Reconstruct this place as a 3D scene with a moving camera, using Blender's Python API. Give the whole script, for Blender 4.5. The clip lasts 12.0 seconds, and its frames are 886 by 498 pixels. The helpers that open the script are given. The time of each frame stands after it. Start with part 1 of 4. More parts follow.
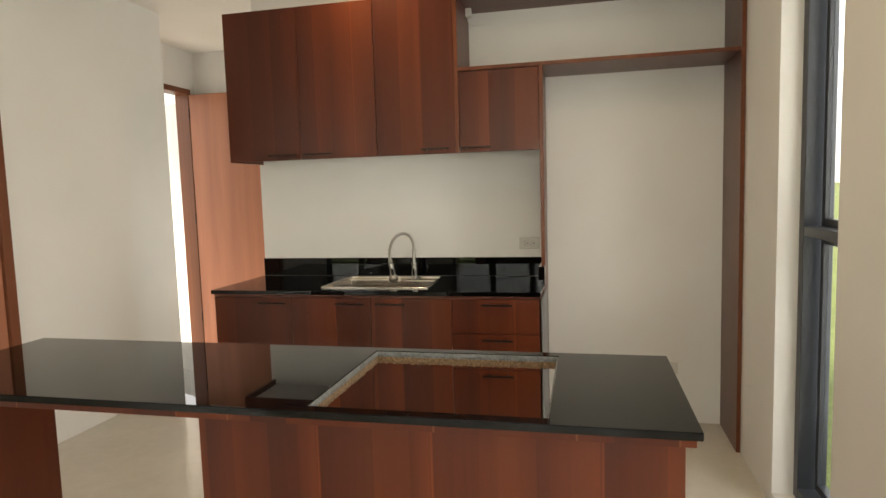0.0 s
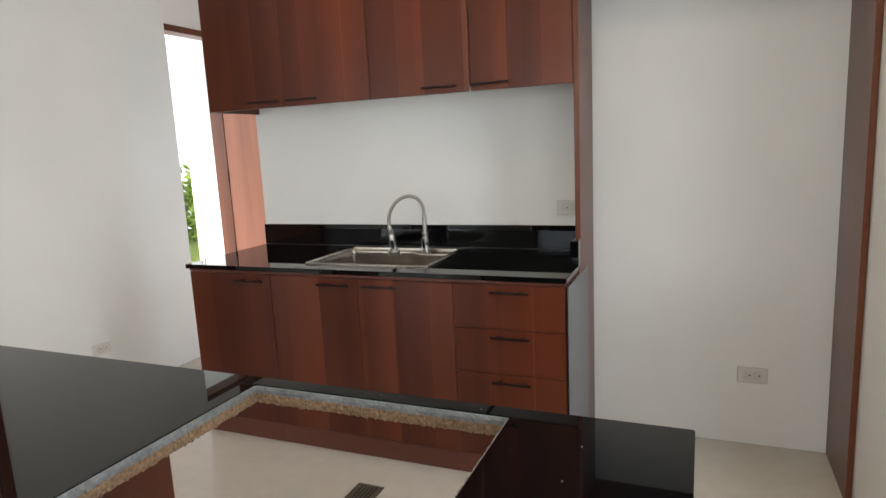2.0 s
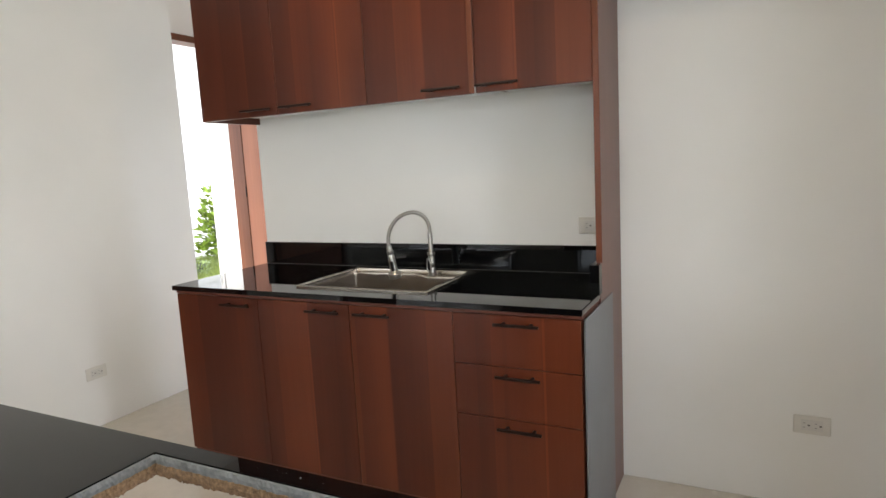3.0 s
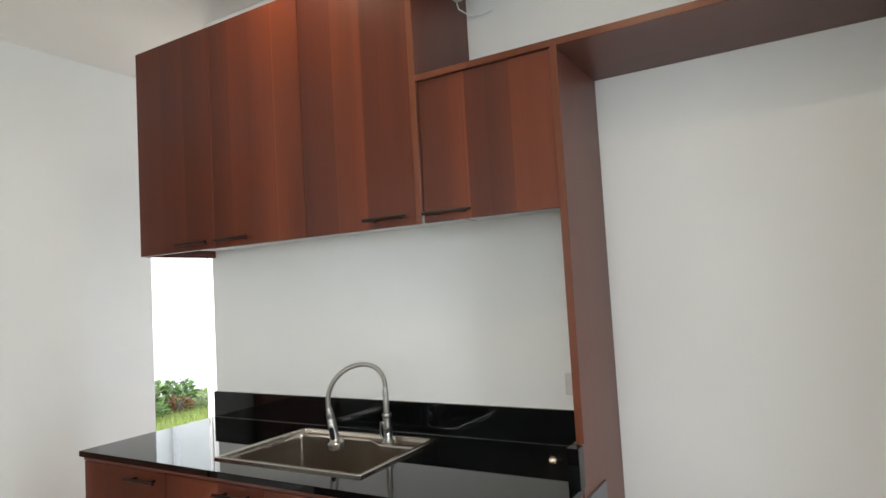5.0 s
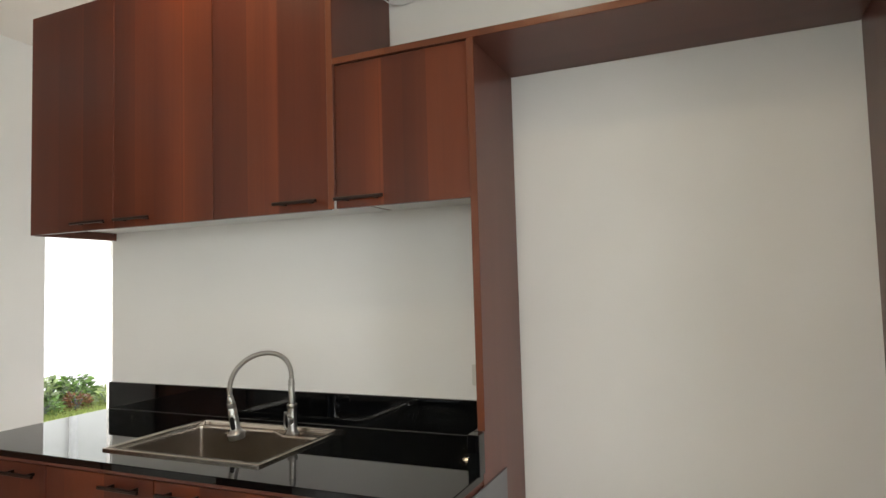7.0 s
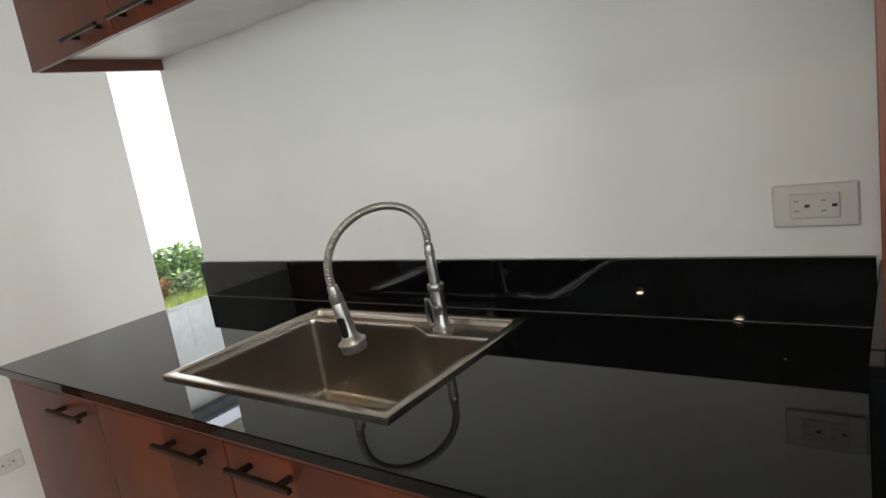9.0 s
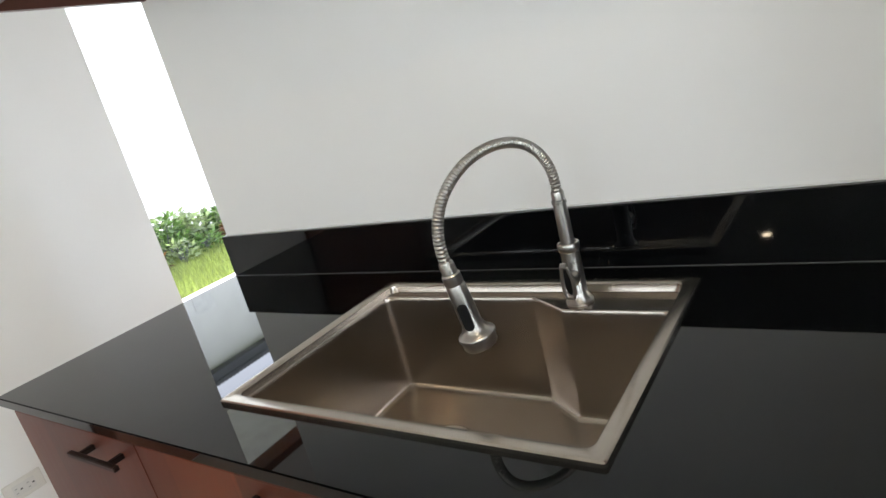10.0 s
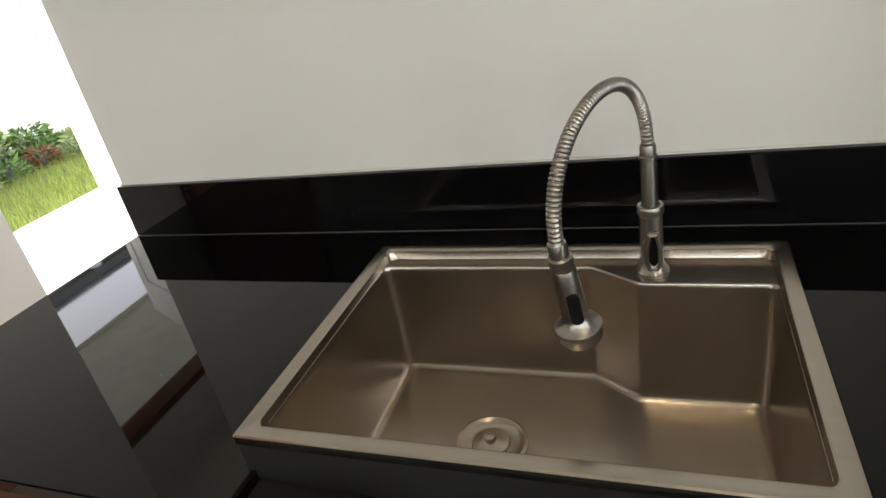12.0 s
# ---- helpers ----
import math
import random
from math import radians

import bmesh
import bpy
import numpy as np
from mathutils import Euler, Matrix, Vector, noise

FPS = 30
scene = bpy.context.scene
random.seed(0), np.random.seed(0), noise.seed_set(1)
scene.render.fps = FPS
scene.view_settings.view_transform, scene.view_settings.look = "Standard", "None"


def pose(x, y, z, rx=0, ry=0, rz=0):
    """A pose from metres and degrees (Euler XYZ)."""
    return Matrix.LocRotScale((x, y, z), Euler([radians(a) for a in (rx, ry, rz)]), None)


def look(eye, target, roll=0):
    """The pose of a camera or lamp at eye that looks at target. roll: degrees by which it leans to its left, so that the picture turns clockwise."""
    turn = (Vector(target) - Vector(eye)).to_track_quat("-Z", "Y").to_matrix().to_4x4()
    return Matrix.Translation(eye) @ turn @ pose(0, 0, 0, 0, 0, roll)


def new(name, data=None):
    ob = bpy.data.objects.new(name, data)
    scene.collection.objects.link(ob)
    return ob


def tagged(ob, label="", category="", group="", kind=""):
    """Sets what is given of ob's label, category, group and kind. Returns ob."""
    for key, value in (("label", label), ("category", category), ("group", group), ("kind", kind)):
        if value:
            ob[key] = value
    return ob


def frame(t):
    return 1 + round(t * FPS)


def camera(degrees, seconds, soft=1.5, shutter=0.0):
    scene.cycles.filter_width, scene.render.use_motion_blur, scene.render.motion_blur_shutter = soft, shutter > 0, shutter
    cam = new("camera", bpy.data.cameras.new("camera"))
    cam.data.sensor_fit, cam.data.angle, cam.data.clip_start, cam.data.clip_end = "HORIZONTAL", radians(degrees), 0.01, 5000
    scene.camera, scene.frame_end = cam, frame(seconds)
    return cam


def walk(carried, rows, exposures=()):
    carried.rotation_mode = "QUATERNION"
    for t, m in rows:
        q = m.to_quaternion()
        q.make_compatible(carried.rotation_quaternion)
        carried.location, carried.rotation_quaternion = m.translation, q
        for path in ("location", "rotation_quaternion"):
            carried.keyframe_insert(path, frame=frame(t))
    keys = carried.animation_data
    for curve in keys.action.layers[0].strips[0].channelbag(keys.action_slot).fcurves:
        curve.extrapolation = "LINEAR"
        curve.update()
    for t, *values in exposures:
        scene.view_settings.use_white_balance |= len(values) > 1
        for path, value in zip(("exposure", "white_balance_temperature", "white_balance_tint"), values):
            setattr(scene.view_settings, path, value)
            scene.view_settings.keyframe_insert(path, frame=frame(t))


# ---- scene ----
cam = camera(71.2, 12.0)
PATH = [
    (0, (0.659, 0.319, 1.442), (0.211, 2.259, 1.256), -1.7),
    (0.5, (0.75, 0.559, 1.433), (0.213, 2.47, 1.195), -1.9),
    (1, (0.796, 0.764, 1.422), (0.192, 2.649, 1.134), -2.0),
    (1.5, (0.831, 0.956, 1.427), (0.167, 2.815, 1.101), -2.2),
    (2, (0.907, 1.201, 1.431), (0.139, 3.018, 1.1), -2.8),
    (2.5, (0.943, 1.388, 1.422), (0.093, 3.171, 1.107), -2.8),
    (2.7, (0.925, 1.464, 1.399), (0.057, 3.241, 1.104), -2.9),
    (4.3, (1.003, 2.057, 1.422), (-0.06, 3.74, 1.227), -4.0),
    (4.5, (1.002, 2.125, 1.427), (-0.067, 3.811, 1.307), -3.7),
    (5, (0.996, 2.166, 1.456), (-0.015, 3.887, 1.576), -3.3),
    (5.5, (1.007, 2.123, 1.472), (0.099, 3.87, 1.82), -2.8),
    (6, (1.04, 2.083, 1.509), (0.211, 3.861, 1.899), -2.9),
    (6.5, (1.061, 2.106, 1.493), (0.267, 3.92, 1.774), -2.5),
    (7, (1.029, 2.191, 1.411), (0.233, 4.022, 1.528), -1.6),
    (7.2, (1.006, 2.232, 1.402), (0.202, 4.062, 1.451), -1.3),
    (8.8, (0.549, 2.97, 1.312), (-0.644, 4.535, 0.954), -8.4),
    (9, (0.441, 3.016, 1.318), (-0.760, 4.573, 0.952), -9.25),
    (9.5, (0.226, 3.106, 1.328), (-0.982, 4.633, 0.871), -13.0),
    (10, (0.040, 3.162, 1.321), (-1.135, 4.682, 0.764), -14.9),
    (10.5, (-0.120, 3.191, 1.329), (-1.202, 4.749, 0.693), -16.0),
    (11, (-0.249, 3.191, 1.346), (-1.162, 4.835, 0.662), -14.3),
    (11.5, (-0.315, 3.221, 1.380), (-1.080, 4.889, 0.584), -13.2),
    (12, (-0.352, 3.224, 1.381), (-1.065, 4.862, 0.482), -11.4),
]
EXPOSURES = [
    (0.0, 1.13, 7650, 13), (0.5, 1.21, 7150, 13), (1.0, 1.25, 6700, 13), (1.5, 1.29, 6250, 13), (2.0, 1.35, 6300, 14), (2.5, 1.38, 6500, 14), (4.5, 1.54, 5950, 12), (5.0, 1.49, 6150, 12), (5.5, 1.43, 6750, 13),
    (6.0, 1.33, 7250, 13), (6.5, 1.31, 7050, 13), (7.2, 1.29, 6550, 12), (9.0, 1.31, 6300, 12), (9.5, 1.67, 6100, 12), (10.5, 1.45, 6200, 13), (12.0, 1.29, 6650, 12),
]
walk(cam, [(t, look(eye, target, roll)) for t, eye, target, roll in PATH], EXPOSURES)

# ---- world, sun, window light ----
world = bpy.data.worlds.new("sky")
scene.world = world
world.use_nodes = True
wn = world.node_tree.nodes
sky = wn.new("ShaderNodeTexSky")
sky.sky_type = 'NISHITA'
sky.sun_disc = False
sky.sun_elevation = radians(35)
sky.sun_rotation = radians(268)
sky.air_density, sky.dust_density, sky.ozone_density = 1.0, 1.0, 1.0
wn["Background"].inputs["Strength"].default_value = 0.15
# bright even haze over the blue
haze = wn.new("ShaderNodeMix")
haze.data_type = 'RGBA'
haze.inputs[0].default_value = 0.55
haze.inputs[7].default_value = (15.0, 15.2, 15.4, 1)
world.node_tree.links.new(sky.outputs["Color"], haze.inputs[6])
world.node_tree.links.new(haze.outputs[2], wn["Background"].inputs["Color"])


def sun_lamp(elevation, azimuth, strength):
    lamp = bpy.data.lights.new("sun", 'SUN')
    lamp.energy, lamp.angle, lamp.color = strength, radians(6), (1.0, 0.95, 0.87)
    ob = new("sun", lamp)
    e, a = radians(elevation), radians(azimuth)
    way = Vector((math.sin(a) * math.cos(e), math.cos(a) * math.cos(e), math.sin(e)))
    ob.matrix_world = look(way * 30, (0, 0, 0))


sun_lamp(35, 268, 5.0)


def window_light(name, eye, target, w, h, power, colour):
    lamp = bpy.data.lights.new(name, 'AREA')
    lamp.shape, lamp.size, lamp.size_y = 'RECTANGLE', w, h
    lamp.energy, lamp.color = power, colour
    new(name, lamp).matrix_world = look(eye, target)


# daylight entering the glazed openings; corner and hall lamps fill through added windows
window_light("daylight_rear", (0.5, -3.55, 1.7), (0.6, 3.0, 1.7), 1.3, 1.3, 11.8, (0.965, 0.975, 0.975))
window_light("daylight_side", (1.72, 2.888, 1.4), (0.0, 2.888, 1.25), 0.56, 2.2, 6, (0.93, 0.96, 1.0))
# cool fill lamp added in the hall to brighten the passage wall's end
window_light("fill_hall", (1.72, 5.12, 1.3), (-2.4, 4.9, 1.1), 0.7, 2.0, 6.5, (0.95, 0.94, 1.0))
window_light("daylight_lounge", (-4.0, -3.55, 1.7), (-3.0, 3.0, 1.7), 2.2, 1.3, 3, (0.965, 0.975, 0.975))
# fill lamp added behind a guessed opening to brighten the left wall
window_light("fill_corner", (1.72, 0.6, 1.22), (-3.0, 0.9, 1.22), 2.5, 2.2, 13.5, (0.93, 0.965, 1.0))

# ---- materials ----


def mat(name, colour, rough=0.5, metal=0.0):
    m = bpy.data.materials.new(name)
    m.use_nodes = True
    b = m.node_tree.nodes["Principled BSDF"]
    b.inputs["Base Color"].default_value = (*colour, 1)
    b.inputs["Roughness"].default_value = rough
    b.inputs["Metallic"].default_value = metal
    return m, m.node_tree.nodes, m.node_tree.links, b


def ramp(n, stops):
    r = n.new("ShaderNodeValToRGB")
    e = r.color_ramp.elements
    e[0].position, e[0].color = stops[0][0], (*stops[0][1], 1)
    e[1].position, e[1].color = stops[-1][0], (*stops[-1][1], 1)
    for p, c in stops[1:-1]:
        e.new(p).color = (*c, 1)
    return r


def noise_tex(n, l, vector, scale, detail=4.0, rough=0.5):
    t = n.new("ShaderNodeTexNoise")
    t.inputs["Scale"].default_value, t.inputs["Detail"].default_value = scale, detail
    t.inputs["Roughness"].default_value = rough
    if vector is not None:
        l.new(vector, t.inputs["Vector"])
    return t


def mix(n, l, kind, factor, a, b):
    x = n.new("ShaderNodeMix")
    x.data_type, x.blend_type = 'RGBA', kind
    for socket, value in ((x.inputs[0], factor), (x.inputs[6], a), (x.inputs[7], b)):
        if isinstance(value, bpy.types.NodeSocket):
            l.new(value, socket)
        elif isinstance(value, tuple):
            socket.default_value = (*value, 1)
        else:
            socket.default_value = value
    return x.outputs[2]


def add_bump(n, l, b, height, strength, distance):
    u = n.new("ShaderNodeBump")
    u.inputs["Strength"].default_value, u.inputs["Distance"].default_value = strength, distance
    l.new(height, u.inputs["Height"])
    l.new(u.outputs["Normal"], b.inputs["Normal"])


def math_node(n, l, op, a, b=None):
    x = n.new("ShaderNodeMath")
    x.operation = op
    for socket, value in zip(x.inputs, (a, b)):
        if isinstance(value, bpy.types.NodeSocket):
            l.new(value, socket)
        elif value is not None:
            socket.default_value = value
    return x.outputs[0]


def paint(name, colour, rough=0.6):
    """Rolled emulsion paint with faint roller texture and slow unevenness."""
    m, n, l, b = mat(name, colour, rough)
    p = n.new("ShaderNodeNewGeometry").outputs["Position"]
    big = noise_tex(n, l, p, 1.3, 3)
    fine = noise_tex(n, l, p, 260, 3)
    r = ramp(n, [(0.3, tuple(c * 0.96 for c in colour)), (0.7, tuple(min(c * 1.03, 1) for c in colour))])
    l.new(big.outputs["Fac"], r.inputs["Fac"])
    l.new(r.outputs["Color"], b.inputs["Base Color"])
    add_bump(n, l, b, fine.outputs["Fac"], 0.12, 0.0006)
    return m


def laminate(name, dark, mid, warm, light, width, gloss, along=(1.0, 0.37), lines=0.2, bands=()):
    """Striped wood laminate: vertical bands of uneven width with fine upright grain."""
    m, n, l, b = mat(name, mid, gloss)
    b.inputs["Specular IOR Level"].default_value = 0.32
    g = n.new("ShaderNodeNewGeometry")
    s = n.new("ShaderNodeSeparateXYZ")
    l.new(g.outputs["Position"], s.inputs[0])
    u = math_node(n, l, 'ADD', math_node(n, l, 'MULTIPLY', s.outputs["X"], along[0]), math_node(n, l, 'MULTIPLY', s.outputs["Y"], along[1]))
    w = math_node(n, l, 'MULTIPLY', u, 1.0 / width)
    cell = n.new("ShaderNodeTexVoronoi")
    cell.voronoi_dimensions, cell.feature = '1D', 'F1'
    cell.inputs["Scale"].default_value = 1.0
    l.new(w, cell.inputs["W"])
    hue = n.new("ShaderNodeSeparateColor")
    l.new(cell.outputs["Color"], hue.inputs[0])
    printed = None
    r = ramp(n, [(0.0, dark), (0.28, mid), (0.52, warm), (0.66, mid), (0.82, light), (1.0, warm)])
    l.new(hue.outputs[0], r.inputs["Fac"])
    if bands:
        # the print of a known run of fronts: where each plank of the print begins, and its tone
        tone = {"d": dark, "m": mid, "w": warm, "l": light, "s": tuple(c * 1.5 for c in light)}
        a, z = bands[0][0], bands[-1][0] + 0.3
        r = ramp(n, [((x - a) / (z - a), tone[k]) for x, k in bands])
        r.color_ramp.interpolation = 'CONSTANT'
        soft = ramp(n, [((x - a) / (z - a), tone[k]) for x, k in bands])
        soft.color_ramp.interpolation = 'LINEAR'
        place = math_node(n, l, 'DIVIDE', math_node(n, l, 'SUBTRACT', s.outputs["X"], a), z - a)
        l.new(place, r.inputs["Fac"])
        l.new(place, soft.inputs["Fac"])
        printed = mix(n, l, 'MIX', 0.45, r.outputs["Color"], soft.outputs["Color"])
    # upright grain
    c = n.new("ShaderNodeCombineXYZ")
    l.new(math_node(n, l, 'MULTIPLY', u, 70.0), c.inputs[0])
    l.new(math_node(n, l, 'MULTIPLY', s.outputs["Z"], 1.6), c.inputs[2])
    grain = noise_tex(n, l, c.outputs[0], 1.0, 6, 0.65)
    gr = ramp(n, [(0.3, (0.93, 0.92, 0.915)), (0.7, (1.05, 1.05, 1.05))])
    l.new(grain.outputs["Fac"], gr.inputs["Fac"])
    c2 = n.new("ShaderNodeCombineXYZ")
    l.new(math_node(n, l, 'MULTIPLY', u, 9.0), c2.inputs[0])
    l.new(math_node(n, l, 'MULTIPLY', s.outputs["Z"], 0.7), c2.inputs[2])
    wide = noise_tex(n, l, c2.outputs[0], 1.0, 2)
    wr = ramp(n, [(0.3, (0.88, 0.86, 0.85)), (0.7, (1.1, 1.1, 1.08))])
    l.new(wide.outputs["Fac"], wr.inputs["Fac"])
    col = mix(n, l, 'MULTIPLY', 1.0, printed or r.outputs["Color"], gr.outputs["Color"])
    col = mix(n, l, 'MULTIPLY', 1.0, col, wr.outputs["Color"])
    # pale sapwood line along some joints between bands
    edge = n.new("ShaderNodeTexVoronoi")
    edge.voronoi_dimensions, edge.feature = '1D', 'DISTANCE_TO_EDGE'
    edge.inputs["Scale"].default_value = 1.0
    l.new(w, edge.inputs["W"])
    line = math_node(n, l, 'LESS_THAN', edge.outputs["Distance"], 0.022)
    some = math_node(n, l, 'GREATER_THAN', wide.outputs["Fac"], 0.58)
    fac = math_node(n, l, 'MULTIPLY', math_node(n, l, 'MULTIPLY', line, some), lines)
    col = mix(n, l, 'MIX', fac, col, (0.42, 0.19, 0.11))
    l.new(col, b.inputs["Base Color"])
    rr = ramp(n, [(0.3, (gloss * 0.95,) * 3), (0.7, (gloss * 1.07,) * 3)])
    l.new(grain.outputs["Fac"], rr.inputs["Fac"])
    l.new(rr.outputs["Color"], b.inputs["Roughness"])
    add_bump(n, l, b, grain.outputs["Fac"], 0.03, 0.0002)
    return m


def granite(name):
    m, n, l, b = mat(name, (0.008, 0.009, 0.009), 0.035)
    b.inputs["Specular IOR Level"].default_value = 0.30
    p = n.new("ShaderNodeNewGeometry").outputs["Position"]
    t = noise_tex(n, l, p, 420, 2)
    r = ramp(n, [(0.58, (0.002, 0.0023, 0.0026)), (0.72, (0.005, 0.0054, 0.0057)), (0.84, (0.05, 0.05, 0.05))])
    l.new(t.outputs["Fac"], r.inputs["Fac"])
    l.new(r.outputs["Color"], b.inputs["Base Color"])
    smear = noise_tex(n, l, p, 5, 4)
    rr = ramp(n, [(0.35, (0.012,) * 3), (0.75, (0.035,) * 3)])
    l.new(smear.outputs["Fac"], rr.inputs["Fac"])
    l.new(rr.outputs["Color"], b.inputs["Roughness"])
    return m


def steel(name, colour, rough, stretch):
    m, n, l, b = mat(name, colour, rough, 1.0)
    g = n.new("ShaderNodeNewGeometry")
    v = n.new("ShaderNodeVectorMath")
    v.operation = 'MULTIPLY'
    l.new(g.outputs["Position"], v.inputs[0])
    v.inputs[1].default_value = stretch
    brush = noise_tex(n, l, v.outputs[0], 1.0, 5, 0.6)
    blot = noise_tex(n, l, g.outputs["Position"], 9, 3)
    rr = ramp(n, [(0.3, (rough * 0.92,) * 3), (0.7, (rough * 1.08,) * 3)])
    l.new(blot.outputs["Fac"], rr.inputs["Fac"])
    l.new(rr.outputs["Color"], b.inputs["Roughness"])
    tone = ramp(n, [(0.3, tuple(c * 0.95 for c in colour)), (0.7, tuple(c * 1.05 for c in colour))])
    l.new(brush.outputs["Fac"], tone.inputs["Fac"])
    l.new(tone.outputs["Color"], b.inputs["Base Color"])
    return m


def mottled(name, colour, scale, spread, rough, bump=0.2, depth=0.003):
    m, n, l, b = mat(name, colour, rough)
    p = n.new("ShaderNodeNewGeometry").outputs["Position"]
    t = noise_tex(n, l, p, scale, 6, 0.65)
    t2 = noise_tex(n, l, p, scale * 0.08, 3)
    r = ramp(n, [(0.25, tuple(c * (1 - spread) for c in colour)), (0.75, tuple(min(1, c * (1 + spread)) for c in colour))])
    l.new(t.outputs["Fac"], r.inputs["Fac"])
    r2 = ramp(n, [(0.3, (0.9, 0.9, 0.9)), (0.7, (1.06, 1.06, 1.06))])
    l.new(t2.outputs["Fac"], r2.inputs["Fac"])
    l.new(mix(n, l, 'MULTIPLY', 1.0, r.outputs["Color"], r2.outputs["Color"]), b.inputs["Base Color"])
    add_bump(n, l, b, t.outputs["Fac"], bump, depth)
    return m


def leaf_mat(name, colour, spread):
    """Thin leaves: part of the light passes through."""
    m, n, l, b = mat(name, colour, 0.5)
    g = n.new("ShaderNodeNewGeometry")
    r = ramp(n, [(0.0, tuple(c * (1 - spread) for c in colour)), (0.6, colour), (1.0, tuple(min(1, c * (1 + spread)) for c in colour))])
    l.new(g.outputs["Random Per Island"], r.inputs["Fac"])
    l.new(r.outputs["Color"], b.inputs["Base Color"])
    t = n.new("ShaderNodeBsdfTranslucent")
    l.new(mix(n, l, 'MULTIPLY', 1.0, r.outputs["Color"], (1.5, 1.6, 0.8)), t.inputs["Color"])
    x = n.new("ShaderNodeMixShader")
    x.inputs[0].default_value = 0.45
    l.new(b.outputs[0], x.inputs[1])
    l.new(t.outputs[0], x.inputs[2])
    l.new(x.outputs[0], n["Material Output"].inputs["Surface"])
    return m


WALL = paint("wall_paint", (0.80, 0.797, 0.775), 0.55)
CEIL = paint("ceiling_paint", (0.86, 0.845, 0.81), 0.7)
PRINT = ((0.06048, 0.0134, 0.006776), (0.081, 0.0176, 0.00748), (0.1026, 0.0225, 0.008536), (0.1242, 0.029, 0.01056), 0.115, 0.31, (1.0, 0.37))
WOOD = laminate("wood_laminate", *PRINT)
WOOD_UPPER = laminate("wood_laminate_upper", *PRINT, 0.0, (
    (-1.49, "m"), (-1.322, "d"), (-1.186, "w"), (-1.181, "d"), (-1.012, "w"), (-1.006, "d"), (-0.902, "w"), (-0.81, "m"), (-0.668, "s"), (-0.662, "l"), (-0.527, "d"),
    (-0.375, "l"), (-0.312, "w"), (-0.253, "s"), (-0.249, "m"), (-0.087, "w"), (-0.03, "m"), (0.076, "w"), (0.127, "s"), (0.135, "m"), (0.2, "d"), (0.287, "l"), (0.44, "w")))
WOOD_BASE = laminate("wood_laminate_base", *PRINT, 0.0, (
    (-1.49, "w"), (-1.355, "d"), (-1.12, "m"), (-1.025, "d"), (-0.908, "w"), (-0.729, "s"), (-0.722, "m"), (-0.595, "d"), (-0.512, "l"), (-0.492, "m"), (-0.336, "s"), (-0.329, "d"),
    (-0.165, "l"), (-0.051, "m"), (0.03, "d"), (0.09, "w"), (0.14, "m"), (0.284, "s"), (0.292, "w"), (0.43, "l")))
WOOD_ISLAND = laminate("wood_laminate_island", *PRINT, 0.0, (
    (-0.36, "l"), (-0.341, "d"), (-0.26, "w"), (-0.16, "d"), (-0.072, "m"), (-0.02, "s"), (-0.013, "d"), (0.129, "l"), (0.225, "m"), (0.281, "s"), (0.287, "m"), (0.4, "w"),
    (0.45, "l"), (0.537, "m"), (0.687, "s"), (0.694, "d"), (0.833, "l"), (0.88, "w")))
WOOD_IN = laminate("wood_carcass", (0.085, 0.030, 0.020), (0.105, 0.037, 0.025), (0.122, 0.042, 0.028), (0.135, 0.048, 0.033), 0.25, 0.3, (0.0, 1.0), 0.0)
DOORWOOD = laminate("door_veneer", (0.37, 0.155, 0.096), (0.40, 0.17, 0.105), (0.42, 0.178, 0.11), (0.44, 0.195, 0.12), 0.3, 0.4, (1.0, 0.37), 0.0)
EDGEWOOD = laminate("edge_banding", (0.115, 0.033, 0.0135), (0.13, 0.037, 0.015), (0.14, 0.041, 0.017), (0.15, 0.045, 0.019), 0.4, 0.3, (1.0, 0.37), 0.0)
FRAMEWOOD = laminate("frame_wood", (0.13, 0.045, 0.022), (0.17, 0.06, 0.03), (0.19, 0.068, 0.032), (0.22, 0.08, 0.04), 0.05, 0.35)
GRANITE = granite("black_granite")
STEEL = steel("brushed_steel", (0.47, 0.42, 0.365), 0.245, (6, 220, 220))
CHROME = steel("satin_chrome", (0.38, 0.365, 0.34), 0.305, (700, 700, 60))
HANDLE, *_ = mat("dark_bronze", (0.018, 0.010, 0.008), 0.38, 0.6)
FLOOR = mottled("floor_tile", (0.60, 0.565, 0.50), 14, 0.05, 0.2, 0.03, 0.001)
GREY_SIDE = mottled("grey_melamine", (0.13, 0.135, 0.143), 60, 0.03, 0.35, 0.02, 0.0004)
GREY_SIDE_PALE = mottled("grey_sealant", (0.15, 0.15, 0.15), 90, 0.1, 0.5, 0.05, 0.0004)
WHITE_BOARD = mottled("white_melamine", (0.78, 0.78, 0.77), 60, 0.02, 0.4, 0.02, 0.0004)
PLASTIC = mottled("ivory_plastic", (0.66, 0.645, 0.60), 30, 0.02, 0.35, 0.01, 0.0002)
PLASTIC_DIM = mottled("ivory_plastic_insert", (0.61, 0.6, 0.57), 30, 0.02, 0.4, 0.01, 0.0002)
SLOT_SHADE = mottled("slot_shade_grey", (0.3, 0.3, 0.29), 30, 0.05, 0.5, 0.01, 0.0002)
DARK, *_ = mat("hollow_shade_dark", (0.02, 0.02, 0.02), 0.6)
RUBBER, _n, _l, rubber_bsdf = mat("black_rubber", (0.006, 0.006, 0.006), 0.6)
rubber_bsdf.inputs["Specular IOR Level"].default_value = 0.15
